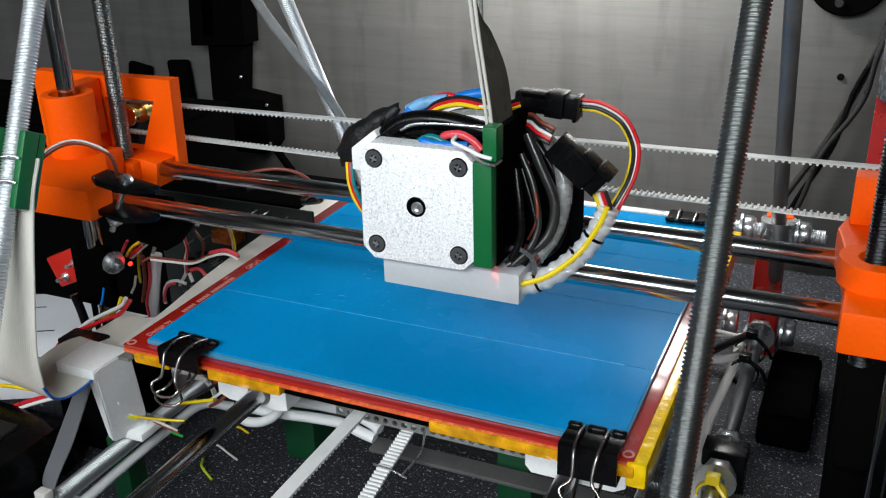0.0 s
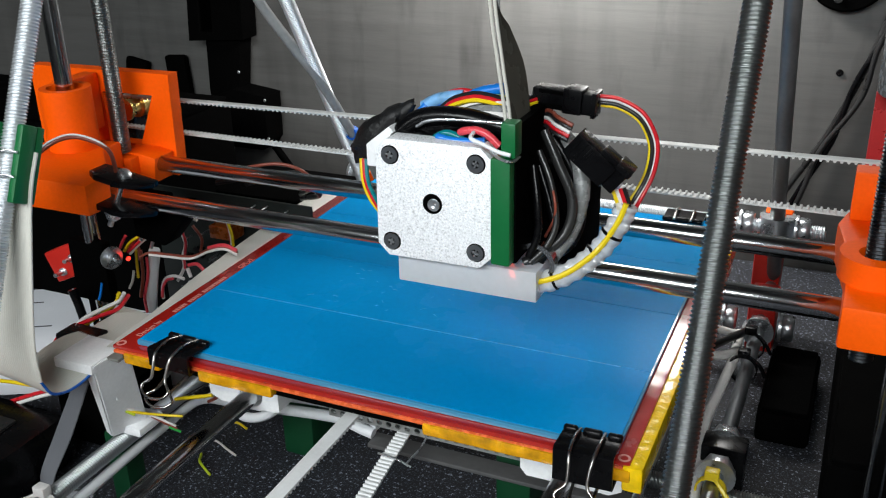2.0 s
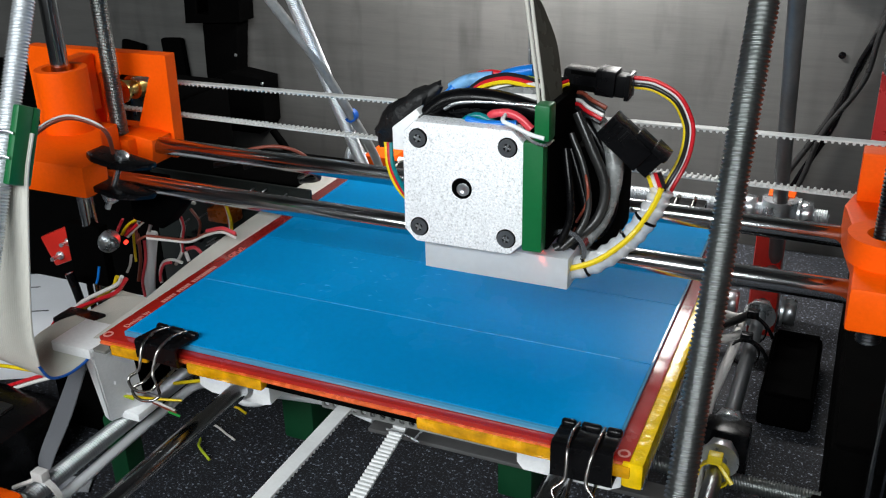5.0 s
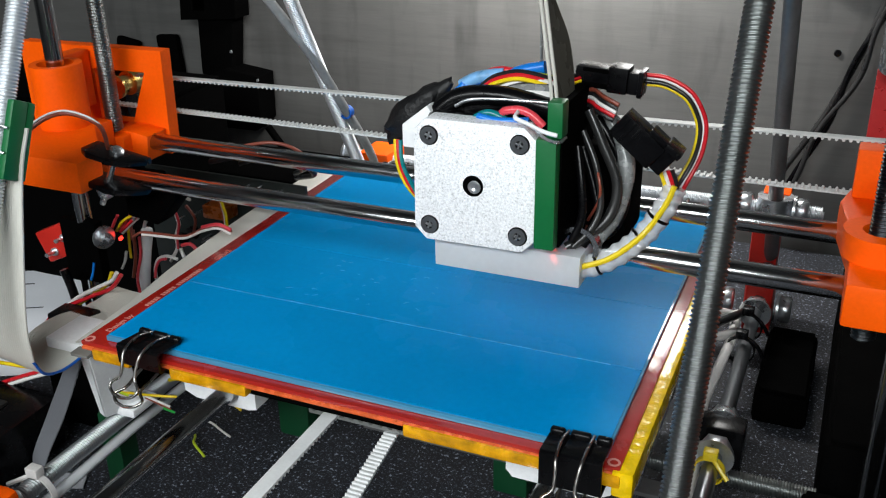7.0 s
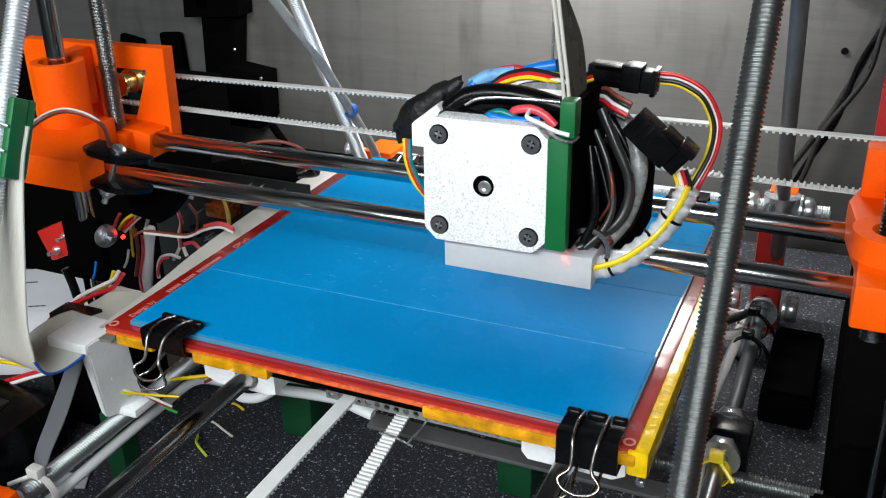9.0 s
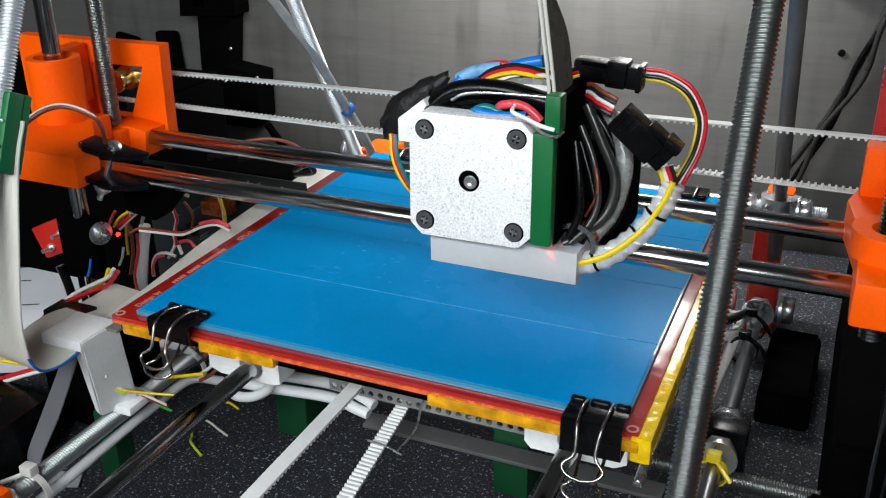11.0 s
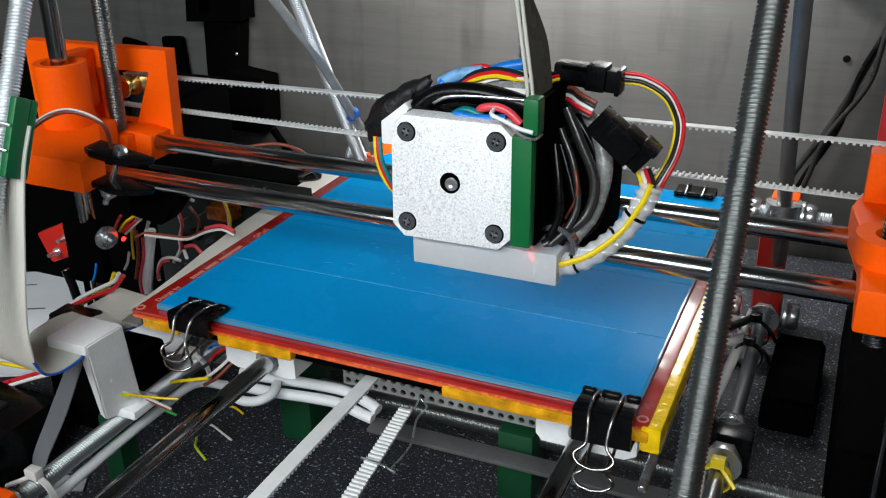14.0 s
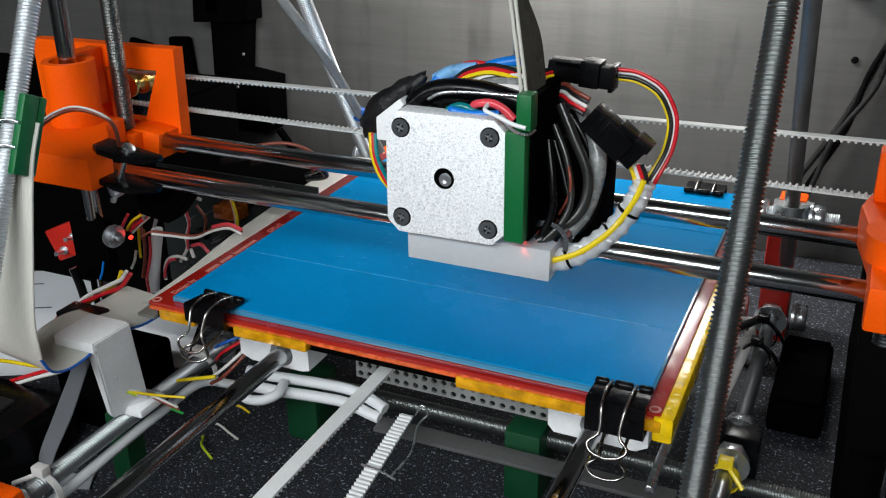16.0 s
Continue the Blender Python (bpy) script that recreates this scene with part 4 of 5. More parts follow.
    wire([(-0.0020, 0.0193, 0.0236), (0.0040, 0.0193, 0.0252), (0.0099, 0.0193, 0.0268), (0.0200, 0.0193, 0.0272)], (CLEAR, W_WHT, CLEAR), 0.0018, 0.0013)
    wire([(-0.0135, 0.0240, 0.0222), (-0.0060, 0.0235, 0.0262), (0.0030, 0.0230, 0.0285), (0.0130, 0.0235, 0.0290), (0.0240, 0.0280, 0.0270)], (W_BLK, W_WHT, W_BLK, W_BLU), 0.0013, 0.0007)
    part("cable", tube([(-0.0195, 0.0193, 0.0167), (-0.0106, 0.0193, 0.0200), (0.0002, 0.0193, 0.0222), (0.0100, 0.0193, 0.0226), (0.0200, 0.0193, 0.0205)], 0.0026, 10), BLACK, c, "glossy black sleeve over the motor")
    part("cable", tube([(-0.0124, 0.0153, 0.0215), (-0.0087, 0.0153, 0.0236), (-0.0037, 0.0153, 0.0247), (0.0047, 0.0153, 0.0253), (0.0200, 0.0153, 0.0255)], 0.0008, 8), ZINC, c, "bare silver wire")
    part("plug_end", tube([(-0.0200, 0.0173, 0.0186), (-0.0155, 0.0173, 0.0214), (-0.0136, 0.0173, 0.0235)], lambda t: 0.0020 - 0.0009 * t, 10), W_CLEAN, c, "white plug end")
    part("wire", tube([(0.0060, 0.0103, 0.0222), (0.0078, 0.0093, 0.0234), (0.0125, 0.0093, 0.0241), (0.0166, 0.0093, 0.0227), (0.0205, 0.0093, 0.0195)], 0.0014, 10), W_PINK, c)
    part("wire", tube([(-0.0045, 0.0100, 0.0180), (-0.0025, 0.0093, 0.0201), (0.0010, 0.0093, 0.0220), (0.0044, 0.0093, 0.0217), (0.0090, 0.0093, 0.0195)], 0.0013, 10), W_TEAL, c)
    part("wire", tube([(-0.0010, 0.0080, 0.0210), (0.0004, 0.0073, 0.0210), (0.0052, 0.0073, 0.0204), (0.0113, 0.0073, 0.0208), (0.0160, 0.0080, 0.0212)], 0.0013, 10), W_BRIGHT, c)
    part("wire_tie", tube([(0.0135, 0.004, 0.0250), (0.0151, -0.0022, 0.0250), (0.0196, -0.0022, 0.0233), (0.0241, -0.0022, 0.0216), (0.0285, -0.0022, 0.0208)], 0.0007, 8), W_CLEAN, c, "thin white tie")
    # black tape wad and the wires that leave it
    rnd = random.Random(9)
    wad = bmesh.new()
    bmesh.ops.create_icosphere(wad, subdivisions=3, radius=1)
    lean = pose(-0.0305, 0.0245, 0.0155, 0, -42, 0)
    for f in wad.faces:
        f.smooth = False
    for v in wad.verts:
        d = noise.noise(v.co * 2.3) * 0.28 + noise.noise(v.co * 6) * 0.1
        f = 1 + d
        v.co = lean @ Vector((v.co.x * 0.0170 * f, v.co.y * 0.0055 * f, v.co.z * 0.0052 * f * (1.15 - 0.35 * v.co.x)))
    part("tape_wad", wad, TAPE_BLACK, c, "crumpled black tape round wire joints")
    part("corner_bracket", prism([(-0.0310, 0.006), (-0.0235, 0.006), (-0.0235, 0.0145), (-0.0195, 0.0190), (-0.0215, 0.0215), (-0.0310, 0.0140)], "y", 0.0120, 0.0180, 0.0006), WHITE_PRINT, c, "white plastic corner piece")
    for i, mt in enumerate((W_YEL, W_RED, W_TEAL)):
        part("wire", tube([(-0.0385 + i * 0.001, 0.0215, 0.0050), (-0.0370 + i * 0.001, 0.0195, -0.0030), (-0.0335 + i * 0.0012, 0.0193, -0.0110), (-0.0270, 0.021, -0.0190)], 0.0008, 8), mt, c)
    part("filament", rod((0.0125, 0.030, 0.022), (0.0110, 0.032, 0.20), 0.0005, 8), CLEAR, c, "thin clear filament")
    c.location = (0.0256, 0.0107, 0.0745)
    return c


carriage = build_carriage()


# ---- cables, brackets and boards round the frame ----
def cable(name, label, runs, category="cable"):
    """runs: (points, radius, material, part name)."""
    t = thing(name, label, category)
    for pts, r, mt, nm in runs:
        part(nm, tube(pts, r, 9), mt, t)
    return t


def build_side_cable():
    t = thing("ribbon_cable", "wide pale grey ribbon cable hanging in a bend", "ribbon cable")
    near = [(-0.117, -0.0150, 0.084), (-0.117, -0.0217, 0.0687), (-0.117, -0.0289, 0.0395), (-0.117, -0.0345, 0.0132), (-0.117, -0.0350, -0.003),
            (-0.117, -0.0310, -0.0105), (-0.1165, -0.0235, -0.0135), (-0.1155, -0.0150, -0.0128), (-0.1150, -0.0085, -0.0108), (-0.115, 0.0040, -0.0110), (-0.1150, 0.0200, -0.0145), (-0.1150, 0.0420, -0.0150)]
    far = [(x - 0.033, y + 0.004, z) for x, y, z in near]
    part("flat_cable", ribbon(near, far, 26, 8), RIBBON, t)
    part("blue_edge", tube([(x + 0.0004, y, z) for x, y, z in near[4:]], 0.0006, 8), W_BLU, t, "blue marked edge wire")
    part("pale_edge", tube([(x + 0.0004, y, z) for x, y, z in near[:5]], 0.0006, 8), RIBBON, t)
    return t


build_side_cable()


def build_rod_clip():
    t = thing("cable_clip", "green printed clip holding the ribbon to the leaning rod", "cable clip")
    lean = Matrix.Translation((-0.125, -0.0207, 0.081)) @ pose(0, 0, 0, -24.5, 0, 0)
    for x0, x1, y0, y1 in ((0.0042, 0.0075, -0.0030, 0.0040), (-0.0200, -0.0042, -0.0050, 0.0040), (-0.0200, 0.0075, 0.0042, 0.0075)):
        part("jaw", box((x0, y0, -0.0145), (x1, y1, 0.0145), 0.0010, m=lean), GREEN, t)
    for z in (-0.005, 0.004):
        part("wire_tie", tube([lean @ Vector(p) for p in ((-0.0060, -0.0058, z), (-0.0010, -0.0060, z - 0.0006), (0.0040, -0.0050, z + 0.0004), (0.0070, -0.0036, z))], 0.0006, 8), ZINC, t, "twisted silver wire")
    return t


build_rod_clip()


def build_white_bracket():
    t = thing("cable_bracket", "white printed bracket standing on the lower rod", "bracket")
    leg = bmesh.new()
    top = [(-0.1113, -0.0138), (-0.1105, 0.0066), (-0.1160, 0.0066), (-0.1168, -0.0138)]
    low = [(-0.1262, 0.0035), (-0.1180, 0.0185), (-0.1235, 0.0210), (-0.1318, 0.0060)]
    hi = [leg.verts.new((x, y, -0.0068)) for x, y in top]
    lo = [leg.verts.new((x, y, -0.0560)) for x, y in low]
    leg.faces.new(hi)
    leg.faces.new(lo[::-1])
    for a in range(4):
        b = (a + 1) % 4
        leg.faces.new((hi[a], lo[a], lo[b], hi[b]))
    bmesh.ops.bevel(leg, geom=leg.edges[:], offset=0.0006, segments=2, affect="EDGES")
    part("leg", leg, WHITE_PRINT, t)
    part("top", box((-0.1322, -0.0138, -0.0112), (-0.1120, 0.0068, -0.0066), 0.0006), WHITE_PRINT, t)
    part("foot", box((-0.1275, 0.0080, -0.0560), (-0.1140, 0.0240, -0.0520), 0.0006), WHITE_PRINT, t)
    part("screw", lathe([(0, 0.0016), (0.0008, 0.0016), (0.0012, 0.0009)], (-0.1185, 0.0200, -0.0520), (-0.1185, 0.0200, 0), 16), ZINC, t, "small steel screw")
    for a, h in ((0.35, 0.0009), (0.45, 0.0012)):
        c = Vector((-0.1109, -0.0036, -0.0068)).lerp(Vector((-0.1221, 0.0110, -0.0600)), a)
        part("scar", box(c - Vector((0.0004, 0.003, h)), c + Vector((0.0005, 0.003, h)), 0.0003), WHITE_PRINT, t)
    for pts, mt in (([(-0.1215, 0.0060, -0.0385), (-0.1180, 0.0060, -0.0400), (-0.1120, 0.0140, -0.0470), (-0.1060, 0.0180, -0.0520), (-0.1040, 0.0200, -0.0545)], W_WHT),
                    ([(-0.1215, 0.0065, -0.0395), (-0.1160, 0.0080, -0.0425), (-0.1080, 0.0150, -0.0465), (-0.0985, 0.0195, -0.0477)], W_YEL),
                    ([(-0.1215, 0.0055, -0.0395), (-0.1185, 0.0060, -0.0415), (-0.1150, 0.0080, -0.0440)], W_LIME),
                    ([(-0.1120, 0.0145, -0.0480), (-0.1070, 0.0180, -0.0530), (-0.1035, 0.0200, -0.0560)], W_BROWN),
                    ([(-0.1060, 0.0180, -0.0545), (-0.1020, 0.0205, -0.0575)], W_GRN)):
        part("wire", tube(pts, 0.0006, 8), mt, t)
    return t


build_white_bracket()
thin = thing("thin_ribbon_cable", "narrow dark grey ribbon cable hanging to the worktop", "ribbon cable")
part("flat_cable", ribbon([(-0.1300, 0.006, -0.020), (-0.1417, 0.010, -0.0358), (-0.1560, 0.008, -0.0650), (-0.1690, 0.002, -0.0930), (-0.1640, 0.000, -0.1020), (-0.150, 0.004, -0.1022)],
                          [(-0.1420, 0.008, -0.020), (-0.1548, 0.012, -0.0418), (-0.1700, 0.010, -0.0700), (-0.1810, 0.006, -0.0950), (-0.1740, 0.008, -0.1020), (-0.156, 0.014, -0.1022)], 10, bulge=0.0007), RIBBON_THIN, thin)

# hoses and ties along the lower rod
cable("white_hose", "white plastic hose tied along the lower threaded rod", [([(-0.121, -0.13, -0.0675), (-0.1215, -0.040, -0.0678), (-0.1230, 0.000, -0.0680), (-0.1235, 0.030, -0.0680), (-0.1220, 0.058, -0.0680), (-0.1120, 0.070, -0.0735)], 0.0024, W_CLEAN, "hose")], "hose")


def zip_tie(x, y, z, r, material, label, tail):
    t = thing("cable_tie", label, "cable tie")
    bm = ring_prism(circle(x, z, r + 0.0008, 24), circle(x, z, r, 24), "y", y - 0.0013, y + 0.0013)
    part("band", bm, material, t)
    part("head", box((x - 0.003, y - 0.0022, z + r), (x + 0.003, y + 0.0022, z + r + 0.0045), 0.0006), material, t)
    part("tail", tube([(x, y, z + r + 0.002), *tail], 0.0010, 6), material, t)
    return t


zip_tie(-0.1238, -0.0400, -0.0630, 0.0078, W_WHT, "white cable tie round rod and hose", [(-0.128, -0.0415, -0.056), (-0.136, -0.044, -0.060)])
zip_tie(-0.1240, 0.0620, -0.0632, 0.0080, W_WHT, "white cable tie round rod and hose", [(-0.122, 0.060, -0.051), (-0.116, 0.058, -0.053)])
zip_tie(0.1240, 0.0800, -0.0665, 0.0058, W_YEL, "yellow cable tie round the side rod", [(0.128, 0.077, -0.062), (0.132, 0.075, -0.066)])
zip_tie(0.1225, 0.2080, -0.0650, 0.0072, BLACK, "black cable tie round rod and cables", [(0.130, 0.205, -0.060), (0.134, 0.204, -0.066)])
zip_tie(0.1225, 0.1830, -0.0650, 0.0066, BLACK, "black cable tie round rod and cables", [(0.130, 0.181, -0.060), (0.134, 0.180, -0.066)])

cable("side_cables", "pale grey cables tied along the side rod", [
    ([(0.121, 0.040, -0.074), (0.1175, 0.080, -0.070), (0.1135, 0.125, -0.066), (0.1150, 0.160, -0.066), (0.1170, 0.190, -0.064), (0.1150, 0.230, -0.070)], 0.0026, W_WHT, "cable"),
    ([(0.0800, 0.1750, -0.066), (0.0980, 0.1780, -0.060), (0.1120, 0.1840, -0.060), (0.1185, 0.2000, -0.064)], 0.0024, W_WHT, "cable"),
    ([(0.0850, 0.2020, -0.066), (0.1000, 0.2060, -0.058), (0.1150, 0.2100, -0.060)], 0.0022, W_WHT, "cable"),
    ([(0.0900, 0.1650, -0.064), (0.1040, 0.1800, -0.056), (0.1160, 0.2000, -0.056), (0.1200, 0.2200, -0.062)], 0.0022, W_BLK, "cable")])
cable("bed_hoses", "white hoses lying under the bed, one bent into a loop", [
    ([(-0.0930, 0.054, -0.0620), (-0.0900, 0.050, -0.0640), (-0.0800, 0.049, -0.0620), (-0.0745, 0.054, -0.0600), (-0.0760, 0.062, -0.0590)], 0.0024, W_CLEAN, "hose"),
    ([(-0.0990, 0.066, -0.0600), (-0.0855, 0.066, -0.0600), (-0.0640, 0.069, -0.0600), (-0.0443, 0.070, -0.0600), (-0.0310, 0.067, -0.0610), (-0.0245, 0.0655, -0.0625)], 0.0027, W_CLEAN, "hose"),
    ([(-0.0960, 0.060, -0.0640), (-0.0800, 0.061, -0.0640), (-0.0600, 0.064, -0.0640), (-0.0450, 0.065, -0.0640), (-0.0330, 0.063, -0.0650), (-0.0260, 0.0625, -0.0660)], 0.0027, W_CLEAN, "hose")], "hose")
cable("loose_wires", "short offcuts of coloured wire lying on the worktop", [
    ([(-0.1375, 0.0643, -0.1023), (-0.1290, 0.0600, -0.0985), (-0.1240, 0.0560, -0.1000), (-0.1200, 0.0500, -0.0990), (-0.1116, 0.0464, -0.1023)], 0.0007, W_LIME, "wire"),
    ([(-0.1365, 0.0701, -0.1023), (-0.1250, 0.0693, -0.1000), (-0.1160, 0.0672, -0.1018), (-0.1095, 0.0650, -0.1023)], 0.0006, W_WHT, "wire"),
    ([(-0.1377, 0.0867, -0.1023), (-0.1290, 0.0850, -0.0990), (-0.1240, 0.0880, -0.1005), (-0.1178, 0.0872, -0.1023)], 0.0007, W_YEL, "wire")], "wire offcuts")

# the wire tie on the lower belt
belt_tie = thing("belt_tensioner", "bent paper clip tightening the bed belt", "paper clip")
for pts in ([(-0.0110, 0.034, -0.0570), (-0.0020, 0.0325, -0.0565), (0.0060, 0.0310, -0.0575)],
            [(0.0035, 0.0315, -0.0572), (0.0060, 0.0450, -0.0540), (0.0030, 0.0580, -0.0500), (0.0050, 0.0640, -0.0470), (0.0012, 0.0660, -0.0450), (0.0000, 0.0620, -0.0480)]):
    part("bent_wire", tube(pts, 0.0005, 8), ZINC, belt_tie)

# ---- electronics behind the bed ----
FIBRE = mat("dark_circuit_board", (0.008, 0.012, 0.011), 0.5, spec=0.3)


def build_electronics():
    t = thing("control_board", "dark control board with plugged wires in a black housing", "circuit board")
    part("housing", box((-0.206, 0.195, TABLE), (-0.128, 0.250, -0.014), 0.003), MATT_BLACK, t, "black plastic housing")
    part("board", box((-0.205, 0.1400, -0.075), (-0.100, 0.1420, 0.008), 0.0004), FIBRE, t)
    rnd = random.Random(3)
    for k in range(16):
        x, z = rnd.uniform(-0.20, -0.11), rnd.uniform(-0.07, 0.000)
        w, h = rnd.uniform(0.003, 0.010), rnd.uniform(0.003, 0.008)
        part("chip", box((x, 0.1360, z), (x + w, 0.1398, z + h), 0.0004), rnd.choice((BLACK, MATT_BLACK, BLACK, W_GREY)), t)
    for k in range(22):
        x, z = rnd.uniform(-0.19, -0.11), rnd.uniform(-0.05, 0.006)
        part("pin", rod((x, 0.1320, z), (x, 0.1398, z), 0.0004, 8, bevel=0.0001), ZINC, t)
    part("coil", box((-0.1575, 0.126, -0.0125), (-0.1420, 0.137, -0.0050), 0.001), W_AMBER, t, "brown and amber wrapped coil")
    return t


build_electronics()


def build_switch():
    t = thing("end_switch", "black end switch with bolt, washer and red light", "switch")
    part("body", box((-0.1920, 0.0600, -0.0240), (-0.1700, 0.0660, 0.0080), 0.0008), MATT_BLACK, t)
    part("washer", lathe([(0, 0.0058), (0.001, 0.0058)], (-0.1690, 0.0640, 0.0000), (-0.1575, 0.0600, 0.0000), 24), ZINC, t)
    part("bolt", lathe([(0, 0.0030), (0.0030, 0.0030), (0.0030, 0.0014), (0.0075, 0.0014)], (-0.1683, 0.0638, 0.0000), (-0.1575, 0.0598, 0.0000), 16), ZINC, t)
    part("light", lathe([(0, 0.0010), (0.0014, 0.0010), (0.0020, 0.0005)], (-0.1625, 0.0690, -0.0014), (-0.159, 0.060, -0.0014), 12), LED_RED, t, "glowing red indicator")
    return t


build_switch()


def build_red_plug():
    t = thing("red_terminal", "small red plastic terminal with two steel screws", "terminal")
    m = pose(-0.2060, 0.0720, -0.0110, 0, -24, 0)
    part("body", box((-0.0120, -0.003, -0.0085), (0.0120, 0.003, 0.0085), 0.001, m=m), RED_PLASTIC, t)
    for x, z in ((-0.004, -0.004), (0.007, 0.001)):
        part("screw", lathe([(0, 0.0022), (0.0015, 0.0022), (0.0015, 0.0011), (0.009, 0.0011)], m @ Vector((x, -0.003, z)), m @ Vector((x + 0.006, -0.02, z + 0.001)), 14), ZINC, t)
    part("post", box((-0.2020, 0.0755, TABLE), (-0.1960, 0.0795, -0.012), 0.001), MATT_BLACK, t)
    return t


build_red_plug()
bolts = thing("bolt_pair", "two thin bright bolts below the end switch", "bolts")
for x, z in ((-0.1542, 0.0164), (-0.1482, 0.0132)):
    part("bolt", lathe([(0, 0.0009), (0.0100, 0.0009), (0.0100, 0.0020), (0.0112, 0.0024), (0.0112, 0.0014), (0.0128, 0.0010)], (x - 0.0045, 0.075, z - 0.0100), (x, 0.075, z), 12), ZINC, bolts)
part("mount", box((-0.162, 0.077, 0.016), (-0.140, 0.082, 0.032), 0.001), MATT_BLACK, bolts)


def traced(name, label, run, category="wires"):
    """One bundle of thin wires; each run: material, radius, points."""
    t = thing(name, label, category)
    for mt, r, *pts in run:
        part("wire", tube(pts, r, 8), mt, t)
    return t


LEAD = [(-0.1640, 0.078, -0.0050), (-0.1607, 0.082, -0.0036), (-0.1481, 0.082, -0.0027), (-0.1343, 0.082, -0.0014), (-0.1230, 0.082, 0.0041), (-0.1135, 0.082, 0.0070), (-0.1061, 0.082, 0.0053)]
lead = thing("light_lead", "brown and white lead running from the red light to the bed", "wire")
part("wire", tube(LEAD, 0.0007, 8), W_BROWN, lead)
part("wire", tube([(x, y - 0.0006, z - 0.0009) for x, y, z in LEAD[1:]], 0.0007, 8), W_WHT, lead)
part("wire", tube([(x, y - 0.0004, z + 0.0011) for x, y, z in LEAD[4:]], 0.0009, 8), W_PINK, lead)
traced("switch_wires", "yellow, white and red wires rising from the end switch", [
    (W_YEL, 0.0008, (-0.1754, 0.080, -0.0042), (-0.1708, 0.080, 0.0014), (-0.1636, 0.080, 0.0061)),
    (W_WHT, 0.0008, (-0.1738, 0.082, -0.0060), (-0.1671, 0.082, 0.0000), (-0.1550, 0.082, 0.0096)),
    (W_RED, 0.0008, (-0.1742, 0.081, -0.0050), (-0.1626, 0.081, 0.0047), (-0.1577, 0.081, 0.0090)),
    (W_PINK, 0.0008, (-0.1749, 0.083, -0.0040), (-0.1690, 0.083, 0.0030), (-0.1600, 0.083, 0.0100)),
    (W_PINK, 0.0008, (-0.1809, 0.083, -0.0044), (-0.1785, 0.083, -0.0005), (-0.1759, 0.083, 0.0031)),
    (W_BROWN, 0.0007, (-0.1700, 0.084, -0.0100), (-0.1690, 0.084, 0.0020), (-0.1680, 0.084, 0.0110))])
traced("board_wires", "white wires with red stripes hooked into the control board", [
    (W_WHT, 0.0010, (-0.1685, 0.115, -0.0026), (-0.1662, 0.115, -0.0080), (-0.1654, 0.115, -0.0131), (-0.1683, 0.115, -0.0207), (-0.1686, 0.115, -0.0273), (-0.1744, 0.115, -0.0363)),
    (W_PINK, 0.0007, (-0.1675, 0.1142, -0.0006), (-0.1645, 0.1142, -0.0111), (-0.1668, 0.1142, -0.0207), (-0.1675, 0.1142, -0.0273)),
    (W_WHT, 0.0009, (-0.1685, 0.115, -0.0026), (-0.1660, 0.115, 0.0020), (-0.1618, 0.115, 0.0034), (-0.1555, 0.115, 0.0025)),
    (W_BROWN, 0.0008, (-0.1631, 0.120, -0.0036), (-0.1582, 0.120, -0.0106), (-0.1600, 0.120, -0.0187)),
    (W_WHT, 0.0009, (-0.1774, 0.105, -0.0433), (-0.1770, 0.105, -0.0365), (-0.1738, 0.105, -0.0306), (-0.1675, 0.105, -0.0279), (-0.1610, 0.105, -0.0286))])
traced("plug_wires", "short red and white wires plugged into the control board", [
    (W_PINK, 0.0008, (-0.1774, 0.1042, -0.0420), (-0.1760, 0.1042, -0.0365), (-0.1728, 0.1042, -0.0312), (-0.1680, 0.1042, -0.0292)),
    (W_PINK, 0.0010, (-0.1611, 0.110, -0.0226), (-0.1550, 0.110, -0.0210), (-0.1505, 0.110, -0.0247)),
    (W_WHT, 0.0010, (-0.1612, 0.109, -0.0240), (-0.1606, 0.109, -0.0265), (-0.1598, 0.109, -0.0290)),
    (W_WHT, 0.0008, (-0.1400, 0.120, 0.0030), (-0.1384, 0.120, -0.0049), (-0.1384, 0.120, -0.0112)),
    (W_YEL, 0.0008, (-0.1388, 0.119, 0.0030), (-0.1369, 0.119, -0.0049), (-0.1369, 0.119, -0.0112)),
    (W_RED, 0.0008, (-0.1412, 0.121, 0.0030), (-0.1396, 0.121, -0.0049), (-0.1396, 0.121, -0.0112))])
traced("hanging_wires", "white sleeve and red wires hanging beside the control board", [
    (W_CLEAN, 0.0030, (-0.1740, 0.100, -0.0112), (-0.1746, 0.100, -0.0150), (-0.1777, 0.100, -0.0266), (-0.1824, 0.100, -0.0487)),
    (W_PINK, 0.0008, (-0.1754, 0.095, -0.0139), (-0.1765, 0.095, -0.0243), (-0.1811, 0.095, -0.0382), (-0.1812, 0.095, -0.0475)),
    (W_BROWN, 0.0009, (-0.1780, 0.094, -0.0100), (-0.1790, 0.094, -0.0243), (-0.1830, 0.094, -0.0382)),
    (W_YEL, 0.0007, (-0.1800, 0.093, -0.0080), (-0.1810, 0.093, -0.0180), (-0.1815, 0.093, -0.0260)),
    (W_WHT, 0.0007, (-0.1830, 0.092, -0.0220), (-0.1850, 0.092, -0.0280), (-0.1880, 0.092, -0.0330))])
